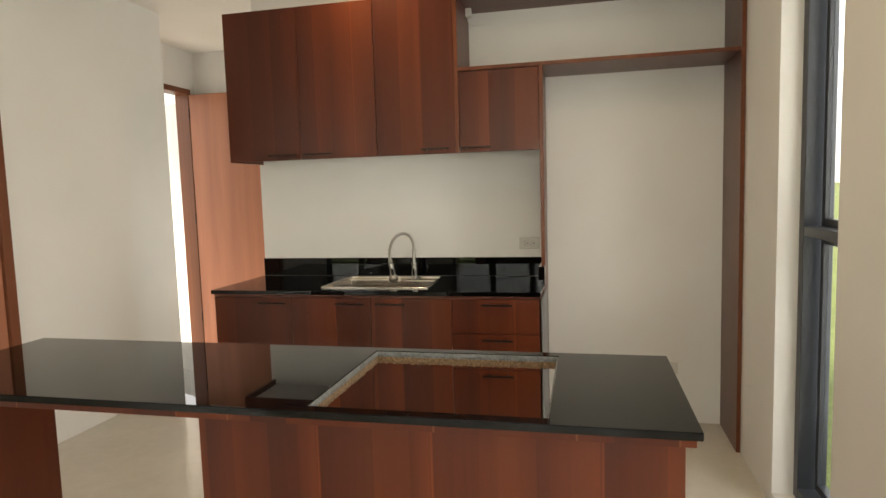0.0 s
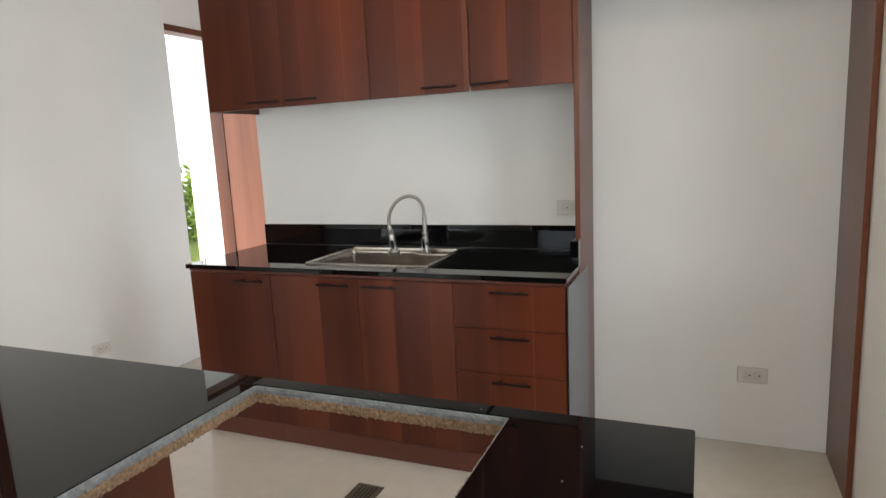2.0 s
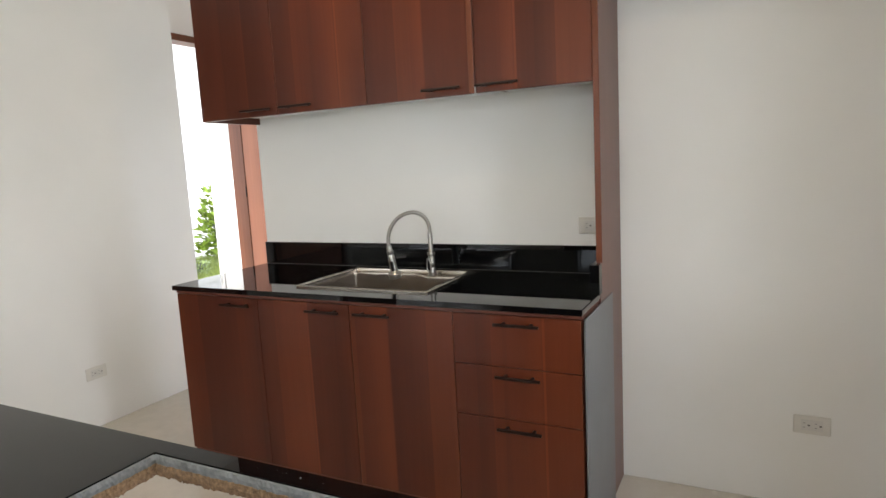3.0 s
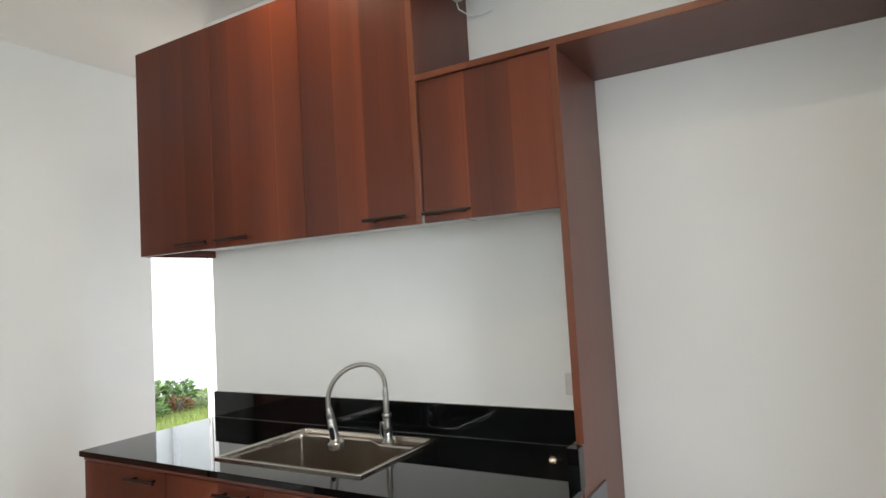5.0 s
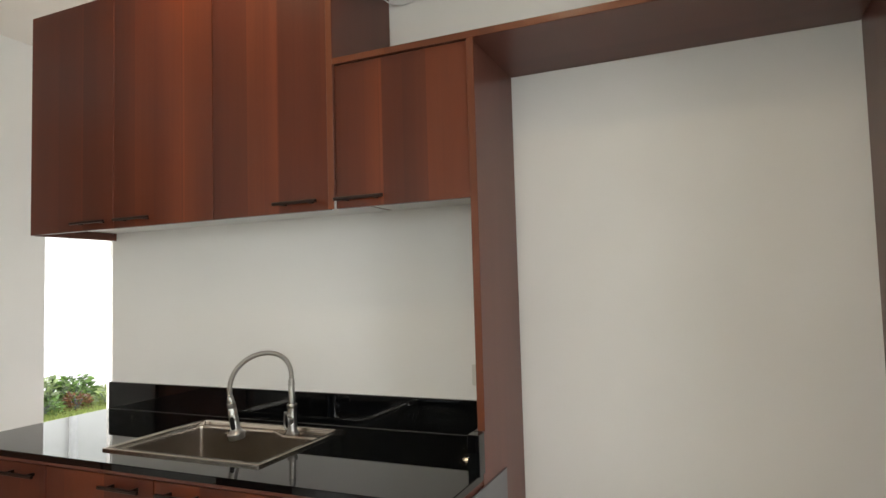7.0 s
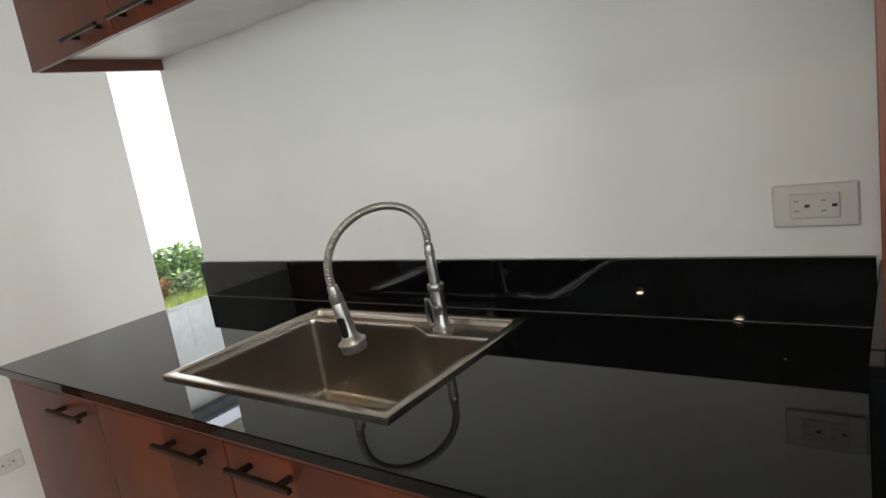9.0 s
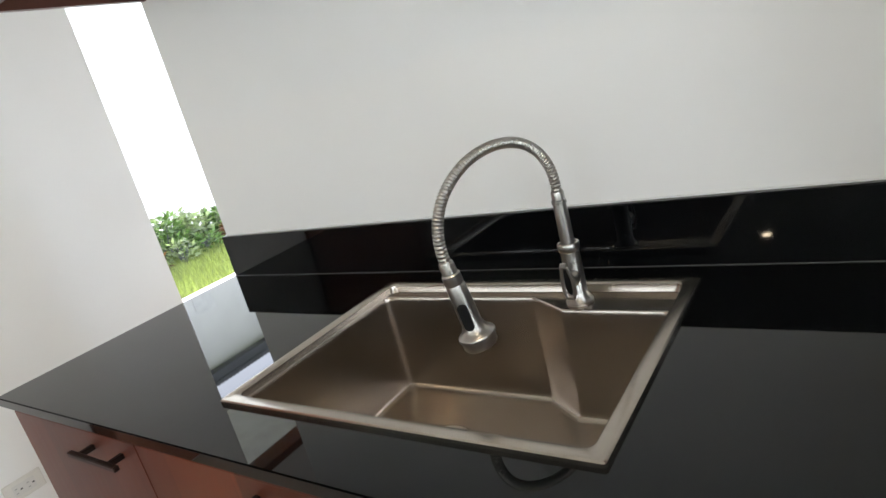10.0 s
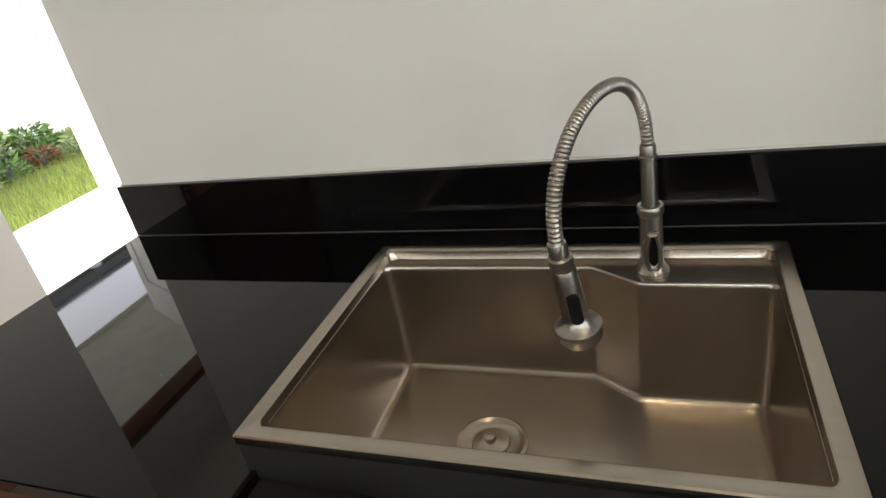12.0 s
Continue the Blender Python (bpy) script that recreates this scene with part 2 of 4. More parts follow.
ALU = mottled("charcoal_aluminium", (0.035, 0.042, 0.055), 200, 0.05, 0.4, 0.02, 0.0003)
PLY = mottled("raw_plywood", (0.21, 0.13, 0.068), 150, 0.65, 0.85, 0.8, 0.004)
DUST = mottled("grey_adhesive", (0.17, 0.18, 0.182), 45, 0.45, 0.85, 0.5, 0.002)
GRASS = mottled("lawn", (0.15, 0.19, 0.05), 30, 0.5, 0.9, 0.9, 0.03)
SLAB = mottled("porch_concrete", (0.62, 0.61, 0.58), 20, 0.08, 0.7, 0.1, 0.002)
LEAF = leaf_mat("green_leaves", (0.11, 0.18, 0.07), 0.6)
LEAF_LIME = leaf_mat("lime_leaves", (0.18, 0.25, 0.05), 0.6)
LEAF_PALE = leaf_mat("variegated_leaves", (0.26, 0.31, 0.21), 0.5)
LEAF_RED = leaf_mat("red_leaves", (0.16, 0.075, 0.045), 0.6)
ROOFDARK = mottled("dark_roof_edge", (0.11, 0.115, 0.125), 40, 0.3, 0.7, 0.4, 0.004)
GROUT = mottled("drain_bronze", (0.10, 0.085, 0.06), 80, 0.3, 0.5, 0.2, 0.001)
glass_m, gn, gl, gb = mat("clear_glass", (0.93, 0.96, 0.95), 0.0)
gb.inputs["Transmission Weight"].default_value = 1.0
gb.inputs["IOR"].default_value = 1.45
GLASS = glass_m
lampm, ln, ll, lb = mat("lamp_lens", (1, 0.9, 0.75), 0.4)
lb.inputs["Emission Color"].default_value = (1.0, 0.80, 0.52, 1)
lb.inputs["Emission Strength"].default_value = 165.0
LENS = lampm

# ---- mesh helpers ----


def box_into(bm, x0, x1, y0, y1, z0, z1, bevel=0.0, seg=1):
    r = bmesh.ops.create_cube(bm, size=1.0)
    vs = r["verts"]
    for v in vs:
        v.co = Vector(((x0 + x1) / 2 + v.co.x * (x1 - x0), (y0 + y1) / 2 + v.co.y * (y1 - y0), (z0 + z1) / 2 + v.co.z * (z1 - z0)))
    if bevel:
        es = {e for v in vs for e in v.link_edges}
        bmesh.ops.bevel(bm, geom=list(es), offset=bevel, segments=seg, affect='EDGES')


def mesh_of(name, bm, material, smooth=False):
    me = bpy.data.meshes.new(name)
    bmesh.ops.recalc_face_normals(bm, faces=bm.faces)
    bm.to_mesh(me)
    bm.free()
    me.materials.append(material)
    if smooth:
        for p in me.polygons:
            p.use_smooth = True
        me.set_sharp_from_angle(angle=radians(35))
    return me


def part(name, bm, material, parent, label="", smooth=False):
    ob = new(name, mesh_of(name, bm, material, smooth))
    if parent is not None:
        ob.parent = parent
        ob.matrix_parent_inverse = parent.matrix_world.inverted()
    if label:
        ob["label"] = label
    return ob


def slab(name, x0, x1, y0, y1, z0, z1, material, parent=None, bevel=0.0015, label=""):
    bm = bmesh.new()
    box_into(bm, x0, x1, y0, y1, z0, z1, bevel)
    return part(name, bm, material, parent, label)


def thing(name, x, y, z, label, category, group="", kind=""):
    ob = new(name)
    ob.empty_display_size = 0.1
    ob.location = (x, y, z)
    bpy.context.view_layer.update()
    return tagged(ob, label, category, group, kind)


def tube_into(bm, pts, radii, seg=16, cap=True):
    rings = []
    side = None
    for i, p in enumerate(pts):
        a = pts[max(i - 1, 0)]
        c = pts[min(i + 1, len(pts) - 1)]
        d = (Vector(c) - Vector(a)).normalized()
        if side is None:
            side = d.orthogonal().normalized()
        side = (side - d * side.dot(d)).normalized()
        up = d.cross(side)
        r = radii[i] if isinstance(radii, (list, tuple)) else radii
        rings.append([bm.verts.new(Vector(p) + (side * math.cos(k * math.tau / seg) + up * math.sin(k * math.tau / seg)) * r) for k in range(seg)])
    for a, b in zip(rings, rings[1:]):
        for k in range(seg):
            bm.faces.new((a[k], a[(k + 1) % seg], b[(k + 1) % seg], b[k]))
    if cap:
        bm.faces.new(rings[0][::-1])
        bm.faces.new(rings[-1])


def lathe_into(bm, base, axis, profile, seg=24):
    """Turned shape: profile rows of (radius, distance along the axis)."""
    d = Vector(axis).normalized()
    s = d.orthogonal().normalized()
    u = d.cross(s)
    rings = []
    for r, h in profile:
        c = Vector(base) + d * h
        rings.append([bm.verts.new(c + (s * math.cos(k * math.tau / seg) + u * math.sin(k * math.tau / seg)) * max(r, 0.0004)) for k in range(seg)])
    for a, b in zip(rings, rings[1:]):
        for k in range(seg):
            bm.faces.new((a[k], a[(k + 1) % seg], b[(k + 1) % seg], b[k]))
    bm.faces.new(rings[0][::-1])
    bm.faces.new(rings[-1])


# ---- the large structure ----
CEIL_Z = 2.826
WB = 4.19      # back wall face
RX = 1.46      # right wall face
LX = -2.43     # left wall face
HX = -3.0      # hall wall face with the garden door
SY = -3.4      # rear wall face


def floor_sheet(name, z0, z1, material):
    bm = bmesh.new()
    box_into(bm, -3.14, 1.66, 1.14, 5.86, z0, z1)
    box_into(bm, -5.7, 1.66, SY - 0.2, 1.14, z0, z1)
    return part(name, bm, material, None)


def structure(ob, label, category):
    return tagged(ob, label, category, "", "structure")


structure(floor_sheet("floor", -0.12, 0.0, FLOOR), "pale beige polished tile floor through kitchen and hall", "floor")
structure(floor_sheet("ceiling", CEIL_Z, CEIL_Z + 0.15, CEIL), "plain off-white painted plaster ceiling", "ceiling")
structure(slab("wall_back", -1.5, RX + 0.2, WB, WB + 0.14, 0, CEIL_Z, WALL, None, 0.003), "off-white painted kitchen wall behind counter and alcove", "wall")
structure(slab("wall_left", -3.14, LX, 1.0, 4.5, 0, CEIL_Z, WALL, None, 0.003), "off-white painted wall beside the kitchen passage", "wall")
structure(slab("wall_hall_end", -3.14, RX + 0.2, 5.72, 5.86, 0, CEIL_Z, WALL, None, 0), "cream painted wall at the end of hall", "wall")

# hall wall with the garden doorway
DY0, DY1, DZ = 4.66, 5.64, 2.472


def wall_with_hole_x(name, x0, x1, y0, y1, a, b, z0, z1, material):
    bm = bmesh.new()
    for q in ((y0, a, 0, CEIL_Z), (b, y1, 0, CEIL_Z), (a, b, z1, CEIL_Z)) + (((a, b, 0, z0),) if z0 > 0.001 else ()):
        box_into(bm, x0, x1, *q)
    return part(name, bm, material, None)


structure(wall_with_hole_x("wall_hall_close", RX, RX + 0.2, WB + 0.14, 5.72, 4.72, 5.52, 0.08, 2.3, WALL), "off-white wall closing the hall with an added unseen window", "wall")
structure(wall_with_hole_x("wall_hall", -3.14, HX, 4.5, 5.72, DY0, DY1, 0, DZ, WALL), "off-white hall wall with the garden doorway", "wall")
# the opening from y -0.72 to 1.92 is for the added, unseen window
bm = bmesh.new()
for q in ((SY, -0.72, 0, CEIL_Z), (1.92, 2.56, 0, CEIL_Z), (3.215, WB, 0, CEIL_Z), (-0.72, 1.92, 2.4, CEIL_Z), (2.56, 3.215, 2.55, CEIL_Z), (2.56, 3.215, 0, 0.06)):
    box_into(bm, RX, RX + 0.2, *q)
structure(part("wall_right", bm, WALL, None), "off-white kitchen wall with a tall narrow window", "wall")

# rear wall with a wide glazed opening
bm = bmesh.new()
for q in ((-5.7, -5.1, 0, CEIL_Z), (-2.9, -1.8, 0, CEIL_Z), (1.2, RX, 0, CEIL_Z), (-5.1, -2.9, 2.4, CEIL_Z), (-1.8, 1.2, 2.4, CEIL_Z)):
    box_into(bm, q[0], q[1], SY - 0.2, SY, q[2], q[3])
structure(part("wall_rear", bm, WALL, None), "off-white wall with a wide glazed opening", "wall")


structure(slab("wall_lounge_west", -5.7, -5.5, SY, 1.0, 0, CEIL_Z, WALL, None, 0), "plain off-white wall closing the lounge", "wall")
structure(slab("wall_lounge_north", -5.7, -3.14, 1.0, 1.14, 0, CEIL_Z, WALL, None, 0), "plain off-white wall between lounge and porch", "wall")


def glazed(name, label, axis, fixed, a, b, z0, z1, posts, transoms, w, depth):
    """A charcoal aluminium window in a plane of constant x or y."""
    win = thing(name, *((fixed, (a + b) / 2, z0) if axis == 'x' else ((a + b) / 2, fixed, z0)), label, "window", "", "structure")

    def bar(nm, s0, s1, t0, t1, d0, d1, m=ALU, bv=0.002):
        if axis == 'x':
            return slab(nm, fixed + d0, fixed + d1, s0, s1, t0, t1, m, win, bv)
        return slab(nm, s0, s1, fixed + d0, fixed + d1, t0, t1, m, win, bv)

    h = depth / 2
    bar("window_frame", a, a + w, z0, z1, -h, h)
    bar("window_frame", b - w, b, z0, z1, -h, h)
    bar("window_frame", a + w, b - w, z1 - w, z1, -h, h)
    bar("window_frame", a + w, b - w, z0, z0 + w, -h, h)
    for p in posts:
        bar("mullion", p - w * 0.6, p + w * 0.6, z0 + w, z1 - w, -h * 0.8, h * 0.8)
    edges = [a + w] + list(posts) + [b - w]
    levels = [z0 + w] + list(transoms) + [z1 - w]
    for s0, s1 in zip(edges, edges[1:]):
        for t in transoms:
            bar("transom", s0 + w * 0.6, s1 - w * 0.6, t - 0.02, t + 0.02, -h * 1.15, h * 0.8)
        for t0, t1 in zip(levels, levels[1:]):
            sw = w * 0.55
            u0, u1, v0, v1 = s0 + w * 0.62, s1 - w * 0.62, t0 + 0.021, t1 - 0.021
            bar("sash", u0, u0 + sw, v0, v1, 0.0, h * 0.7)
            bar("sash", u1 - sw, u1, v0, v1, 0.0, h * 0.7)
            bar("sash", u0 + sw, u1 - sw, v0, v0 + sw, 0.0, h * 0.7)
            bar("sash", u0 + sw, u1 - sw, v1 - sw, v1, 0.0, h * 0.7)
            g = bar("pane", u0 + sw, u1 - sw, v0 + sw, v1 - sw, h * 0.3, h * 0.3 + 0.005, GLASS, 0)
            g.visible_shadow = False
    return win


glazed("window_1", "tall narrow window with charcoal aluminium frame and transom", 'x', 1.60, 2.562, 3.213, 0.062, 2.548, [], [1.235], 0.055, 0.11)
glazed("window_2", "wide glazed door with charcoal aluminium frames", 'y', SY - 0.1, -1.798, 1.198, 0.0, 2.398, [-1.05, -0.3, 0.45], [0.55], 0.05, 0.08)

glazed("window_3", "wide lounge window with charcoal aluminium frames", 'y', SY - 0.1, -5.098, -2.902, 0.0, 2.398, [-4.35, -3.65], [0.55], 0.05, 0.08)
# unseen window, guessed so the side fill lamp has an opening
glazed("added_window_4", "added unseen side window with charcoal aluminium frames", 'x', 1.60, -0.718, 1.918, 0.0, 2.398, [0.6], [0.55], 0.05, 0.08)

# unseen window added at the hall's end to let the hall fill in
glazed("added_window_5", "added unseen hall window with charcoal aluminium frame", 'x', 1.60, 4.722, 5.518, 0.082, 2.298, [], [1.235], 0.055, 0.11)

# garden door: frame in the wall, leaf swung open into the hall
d1 = thing("door_1", HX, DY1, 0, "tall brown timber door standing open beside the garden doorway", "door", "", "structure")
slab("door_frame", -3.13, HX + 0.012, DY0, DY0 + 0.045, 0, DZ - 0.05, FRAMEWOOD, d1, 0.003)
slab("door_frame", -3.13, HX + 0.012, DY1 - 0.045, DY1, 0, DZ - 0.05, FRAMEWOOD, d1, 0.003)
slab("door_frame", -3.13, HX + 0.012, DY0, DY1, DZ - 0.05, DZ, FRAMEWOOD, d1, 0.003)
leaf = slab("door_leaf", HX + 0.016, HX + 0.80, DY1 - 0.042, DY1 - 0.002, 0.012, DZ - 0.054, DOORWOOD, d1, 0.003, "flush reddish-brown veneer leaf")
for hz in (0.25, 1.2, 2.2):
    bm = bmesh.new()
    tube_into(bm, [(HX + 0.014, DY1 - 0.05, hz), (HX + 0.014, DY1 - 0.048, hz + 0.09)], 0.005, 10)
    part("hinge", bm, HANDLE, leaf, "dark bronze hinge", True)

# slim white outer leaf swung out on the porch
og = thing("outer_door", -3.15, 5.66, 0, "slim white outer screen door standing open on the porch", "door", "", "structure")


def leaf_bar(name, u0, u1, z0, z1, t):
    bm = bmesh.new()
    box_into(bm, -u1, -u0, -t / 2, t / 2, z0, z1, 0.003)
    bmesh.ops.transform(bm, matrix=pose(-3.16, 5.67, 0, 0, 0, -24), verts=bm.verts)
    return part(name, bm, WHITE_BOARD, og)


leaf_bar("stile", 0.0, 0.07, 0.0, 2.36, 0.03)
leaf_bar("stile", 0.52, 0.565, 0.0, 2.36, 0.03)
leaf_bar("edge_strip", 0.615, 0.63, 0.0, 2.36, 0.03)
for z0, z1 in ((0.0, 0.79), (0.93, 1.0), (1.1, 1.17), (1.27, 1.36), (1.45, 2.36)):
    leaf_bar("edge_block", 0.5655, 0.6145, z0, z1, 0.028)
leaf_bar("rail", 0.0705, 0.5195, 0.0, 0.2, 0.03)
leaf_bar("rail", 0.0705, 0.5195, 2.1, 2.36, 0.03)
leaf_bar("panel", 0.0705, 0.5195, 0.2005, 2.0995, 0.012)

# door further down the same wall as the passage
d2 = thing("door_2", LX, 2.65, 0, "closed brown timber door in the off-white wall", "door", "", "structure")
slab("door_frame", LX, LX + 0.03, 3.03, 3.09, 0, 2.5, FRAMEWOOD, d2, 0.003)
slab("door_frame", LX, LX + 0.03, 2.16, 2.22, 0, 2.5, FRAMEWOOD, d2, 0.003)
slab("door_frame", LX, LX + 0.03, 2.22, 3.03, 2.44, 2.5, FRAMEWOOD, d2, 0.003)
slab("door_leaf", LX, LX + 0.012, 2.224, 3.026, 0.01, 2.436, DOORWOOD, d2, 0.002)

# ---- cabinets ----


def bar_handle(parent, x0, x1, y, z):
    """Square bar on two posts, standing off a front at y."""
    bm = bmesh.new()
    box_into(bm, x0, x1, y - 0.034, y - 0.024, z - 0.005, z + 0.005, 0.0015)
    for x in (x0 + 0.028, x1 - 0.038):
        box_into(bm, x, x + 0.010, y - 0.025, y, z - 0.005, z + 0.005, 0.001)
    return part("handle", bm, HANDLE, parent, "dark bronze bar handle")


def front(parent, name, x0, x1, z0, z1, y, wood, handle=None):
    d = slab(name, x0 + 0.0015, x1 - 0.0015, y, y + 0.018, z0 + 0.0015, z1 - 0.0015, wood, parent, 0.0012)
    if handle:
        bar_handle(d, handle[0], handle[1], y, handle[2])
    return d


BF = 3.547     # base fronts
SF = 3.800     # shelf and panel fronts


def base_unit(x0, x1, label, doors, drawers=()):
    c = thing("base_cabinet", (x0 + x1) / 2, 3.88, 0, label, "cabinet", "base cabinets under the counter")
    bm = bmesh.new()
    y0, y1, t = BF + 0.02, WB - 0.004, 0.017
    box_into(bm, x0 + 0.001, x0 + t, y0, y1, 0.1, 0.862)
    box_into(bm, x1 - t, x1 - 0.001, y0, y1, 0.1, 0.862)
    box_into(bm, x0 + t, x1 - t, y0, y1, 0.1, 0.117)
    box_into(bm, x0 + t, x1 - t, y1 - 0.012, y1, 0.117, 0.862)
    box_into(bm, x0 + t, x1 - t, y0, y0 + 0.08, 0.845, 0.862)
    part("body", bm, WOOD_IN, c)
    for d in doors:
        front(c, "door", d[0], d[1], 0.1, 0.862, BF, WOOD_BASE, d[2])
    for d in drawers:
        front(c, "drawer", x0, x1, d[0], d[1], BF, WOOD_BASE, d[2])
    slab("plinth", x0 + 0.001, x1 - 0.001, BF + 0.012, BF + 0.03, 0.002, 0.0985, WOOD_IN, c, 0.001, "plain reddish-brown plinth board")
    return c


base_unit(-1.485, -0.99, "red-brown striped wood base cabinet with one door", [(-1.485, -0.99, (-1.187, -1.016, 0.829))])
base_unit(-0.99, -0.051, "red-brown striped wood sink cabinet with two doors", [(-0.99, -0.51, (-0.711, -0.543, 0.829)), (-0.51, -0.051, (-0.474, -0.306, 0.83))])
drawer_unit = base_unit(-0.051, 0.424, "red-brown striped wood base cabinet with three drawers", [],
                        [(0.1, 0.478, (0.118, 0.284, 0.447)), (0.478, 0.672, (0.118, 0.284, 0.641)), (0.672, 0.862, (0.118, 0.284, 0.832))])
slab("side_panel", 0.4325, 0.4375, BF - 0.002, 3.985, 0.002, 0.864, GREY_SIDE, drawer_unit, 0.001, "pale grey melamine side")

UF, UB, UT = 3.806, 1.655, 2.552   # upper fronts, bottom, top


def upper_unit(x0, x1, z0, z1, label, doors, left_drop=False):
    c = thing("wall_cabinet", (x0 + x1) / 2, WB, z0, label, "cabinet", "wall cabinets above the counter")
    y0, y1, t = UF + 0.02, WB - 0.003, 0.017
    bm = bmesh.new()
    box_into(bm, x0 + 0.001, x0 + t, y0, y1, z0 + (0.0 if left_drop else 0.052), z1)
    box_into(bm, x1 - t, x1 - 0.001, y0, y1, z0 + 0.052, z1)
    box_into(bm, x0 + t, x1 - t, y0, y1, z1 - t, z1)
    box_into(bm, x0 + t, x1 - t, y1 - 0.01, y1, z0 + 0.052, z1 - t)
    part("body", bm, WOOD_IN, c)
    slab("underside", x0 + (t + 0.001 if left_drop else 0.0005), x1 - 0.0005, y0 + 0.001, y1, z0 + 0.034, z0 + 0.051, WHITE_BOARD, c, 0.001, "white melamine underside board")
    for d in doors:
        front(c, "door", d[0], d[1], z0, z1, UF, WOOD_UPPER, d[2])
    return c


upper_unit(-1.485, -0.525, UB, UT, "tall red-brown striped wall cabinet with two doors", [(-1.485, -1.01, (-1.21, -1.028, 1.684)), (-1.01, -0.525, (-0.977, -0.799, 1.684))], True)
upper_unit(-0.525, -0.053, UB, UT, "tall red-brown striped wall cabinet with one door", [(-0.525, -0.053, (-0.252, -0.084, 1.684))])
upper_unit(-0.030, 0.4180, UB, 2.1075, "short red-brown striped wall cabinet under the open shelf", [(-0.030, 0.4180, (-0.02, 0.15, 1.682))])

shelf = thing("open_shelf_frame", 0.7, WB, 2.1, "long open wood shelf frame over cabinet and alcove", "shelf")
slab("side_board", -0.0525, -0.0305, SF, WB - 0.003, UB + 0.036, UT - 0.012, WOOD_IN, shelf, 0.001)
slab("edge_strip", -0.0525, -0.031, SF - 0.003, SF - 0.0005, UB, UT - 0.012, EDGEWOOD, shelf, 0.0008)
slab("top_board", -0.031, 1.436, SF, WB - 0.003, UT - 0.032, UT - 0.012, WOOD_IN, shelf, 0.001)
slab("edge_strip", -0.031, 1.436, SF - 0.003, SF, UT - 0.032, UT - 0.012, EDGEWOOD, shelf, 0.0008)
slab("shelf_board", -0.031, 1.436, SF, WB - 0.003, 2.109, 2.129, WOOD_IN, shelf, 0.001)
slab("edge_strip", -0.031, 1.436, SF - 0.003, SF, 2.109, 2.129, EDGEWOOD, shelf, 0.0008)

tp = thing("partition_panel", 0.437, 4.0, 0, "tall wood partition panel between counter and alcove", "panel")
slab("panel", 0.4215, 0.4315, SF, WB - 0.003, 0.002, 2.108, WOOD_IN, tp, 0.001)
slab("edge_strip", 0.4190, 0.4405, SF - 0.004, SF, 1.012, 2.108, EDGEWOOD, tp, 0.001, "striped wood edge strip")
rp = thing("end_panel", 1.45, 4.0, 0, "full-height wood end panel against the off-white wall", "panel")
slab("panel", 1.4375, 1.4565, 3.782, WB - 0.003, 0.002, UT, WOOD_IN, rp, 0.001)
slab("edge_strip", 1.4370, 1.4575, 3.778, 3.782, 0.002, UT, EDGEWOOD, rp, 0.001)

# ---- counter ----
CX0, CX1, CY0, CY1 = -1.497, 0.4310, 3.532, WB - 0.004
SX0, SX1, SY0, SY1 = -0.846, -0.204, 3.638, 4.103   # sink rim


def top_with_hole(bm, x0, x1, y0, y1, hx0, hx1, hy0, hy1, z0, z1, bevel=0.002):
    xs, ys = [x0, hx0, hx1, x1], [y0, hy0, hy1, y1]
    v = {}
    for i, x in enumerate(xs):
        for j, y in enumerate(ys):
            for k, z in enumerate((z0, z1)):
                v[i, j, k] = bm.verts.new((x, y, z))
    for i in range(3):
        for j in range(3):
            if i == 1 and j == 1:
                continue
            bm.faces.new([v[a, b, 1] for a, b in ((i, j), (i + 1, j), (i + 1, j + 1), (i, j + 1))])
            bm.faces.new([v[a, b, 0] for a, b in ((i, j), (i, j + 1), (i + 1, j + 1), (i + 1, j))])
    for i in range(3):
        bm.faces.new((v[i, 0, 0], v[i + 1, 0, 0], v[i + 1, 0, 1], v[i, 0, 1]))
        bm.faces.new((v[i, 3, 1], v[i + 1, 3, 1], v[i + 1, 3, 0], v[i, 3, 0]))
        bm.faces.new((v[0, i, 1], v[0, i + 1, 1], v[0, i + 1, 0], v[0, i, 0]))
        bm.faces.new((v[3, i, 0], v[3, i + 1, 0], v[3, i + 1, 1], v[3, i, 1]))
    for a, b in (((1, 1), (2, 1)), ((2, 1), (2, 2)), ((2, 2), (1, 2)), ((1, 2), (1, 1))):
        bm.faces.new((v[(*b, 0)], v[(*a, 0)], v[(*a, 1)], v[(*b, 1)]))
    bmesh.ops.recalc_face_normals(bm, faces=bm.faces)
    es = [e for e in bm.edges if e.is_manifold and e.calc_face_angle(0) > 0.5]
    bmesh.ops.bevel(bm, geom=es, offset=bevel, segments=2, affect='EDGES')


bm = bmesh.new()
top_with_hole(bm, CX0, CX1, CY0, CY1, SX0 + 0.014, SX1 - 0.014, SY0 + 0.014, SY1 - 0.014, 0.878, 0.9)
counter = thing("countertop", -0.53, 3.86, 0.864, "polished black granite countertop with low backsplash on base cabinets", "countertop")
part("top", bm, GRANITE, counter)
bm = bmesh.new()
top_with_hole(bm, CX0 + 0.014, CX1 - 0.004, CY0 + 0.012, CY1, SX0 + 0.014, SX1 - 0.014, SY0 + 0.014, SY1 - 0.014, 0.8645, 0.8775, 0.001)
part("substrate", bm, WOOD_IN, counter, "wood-faced board under the granite")
slab("backsplash", CX0, CX1 - 0.03, WB - 0.019, WB - 0.003, 0.9005, 1.018, GRANITE, counter, 0.002, "low black granite backsplash")
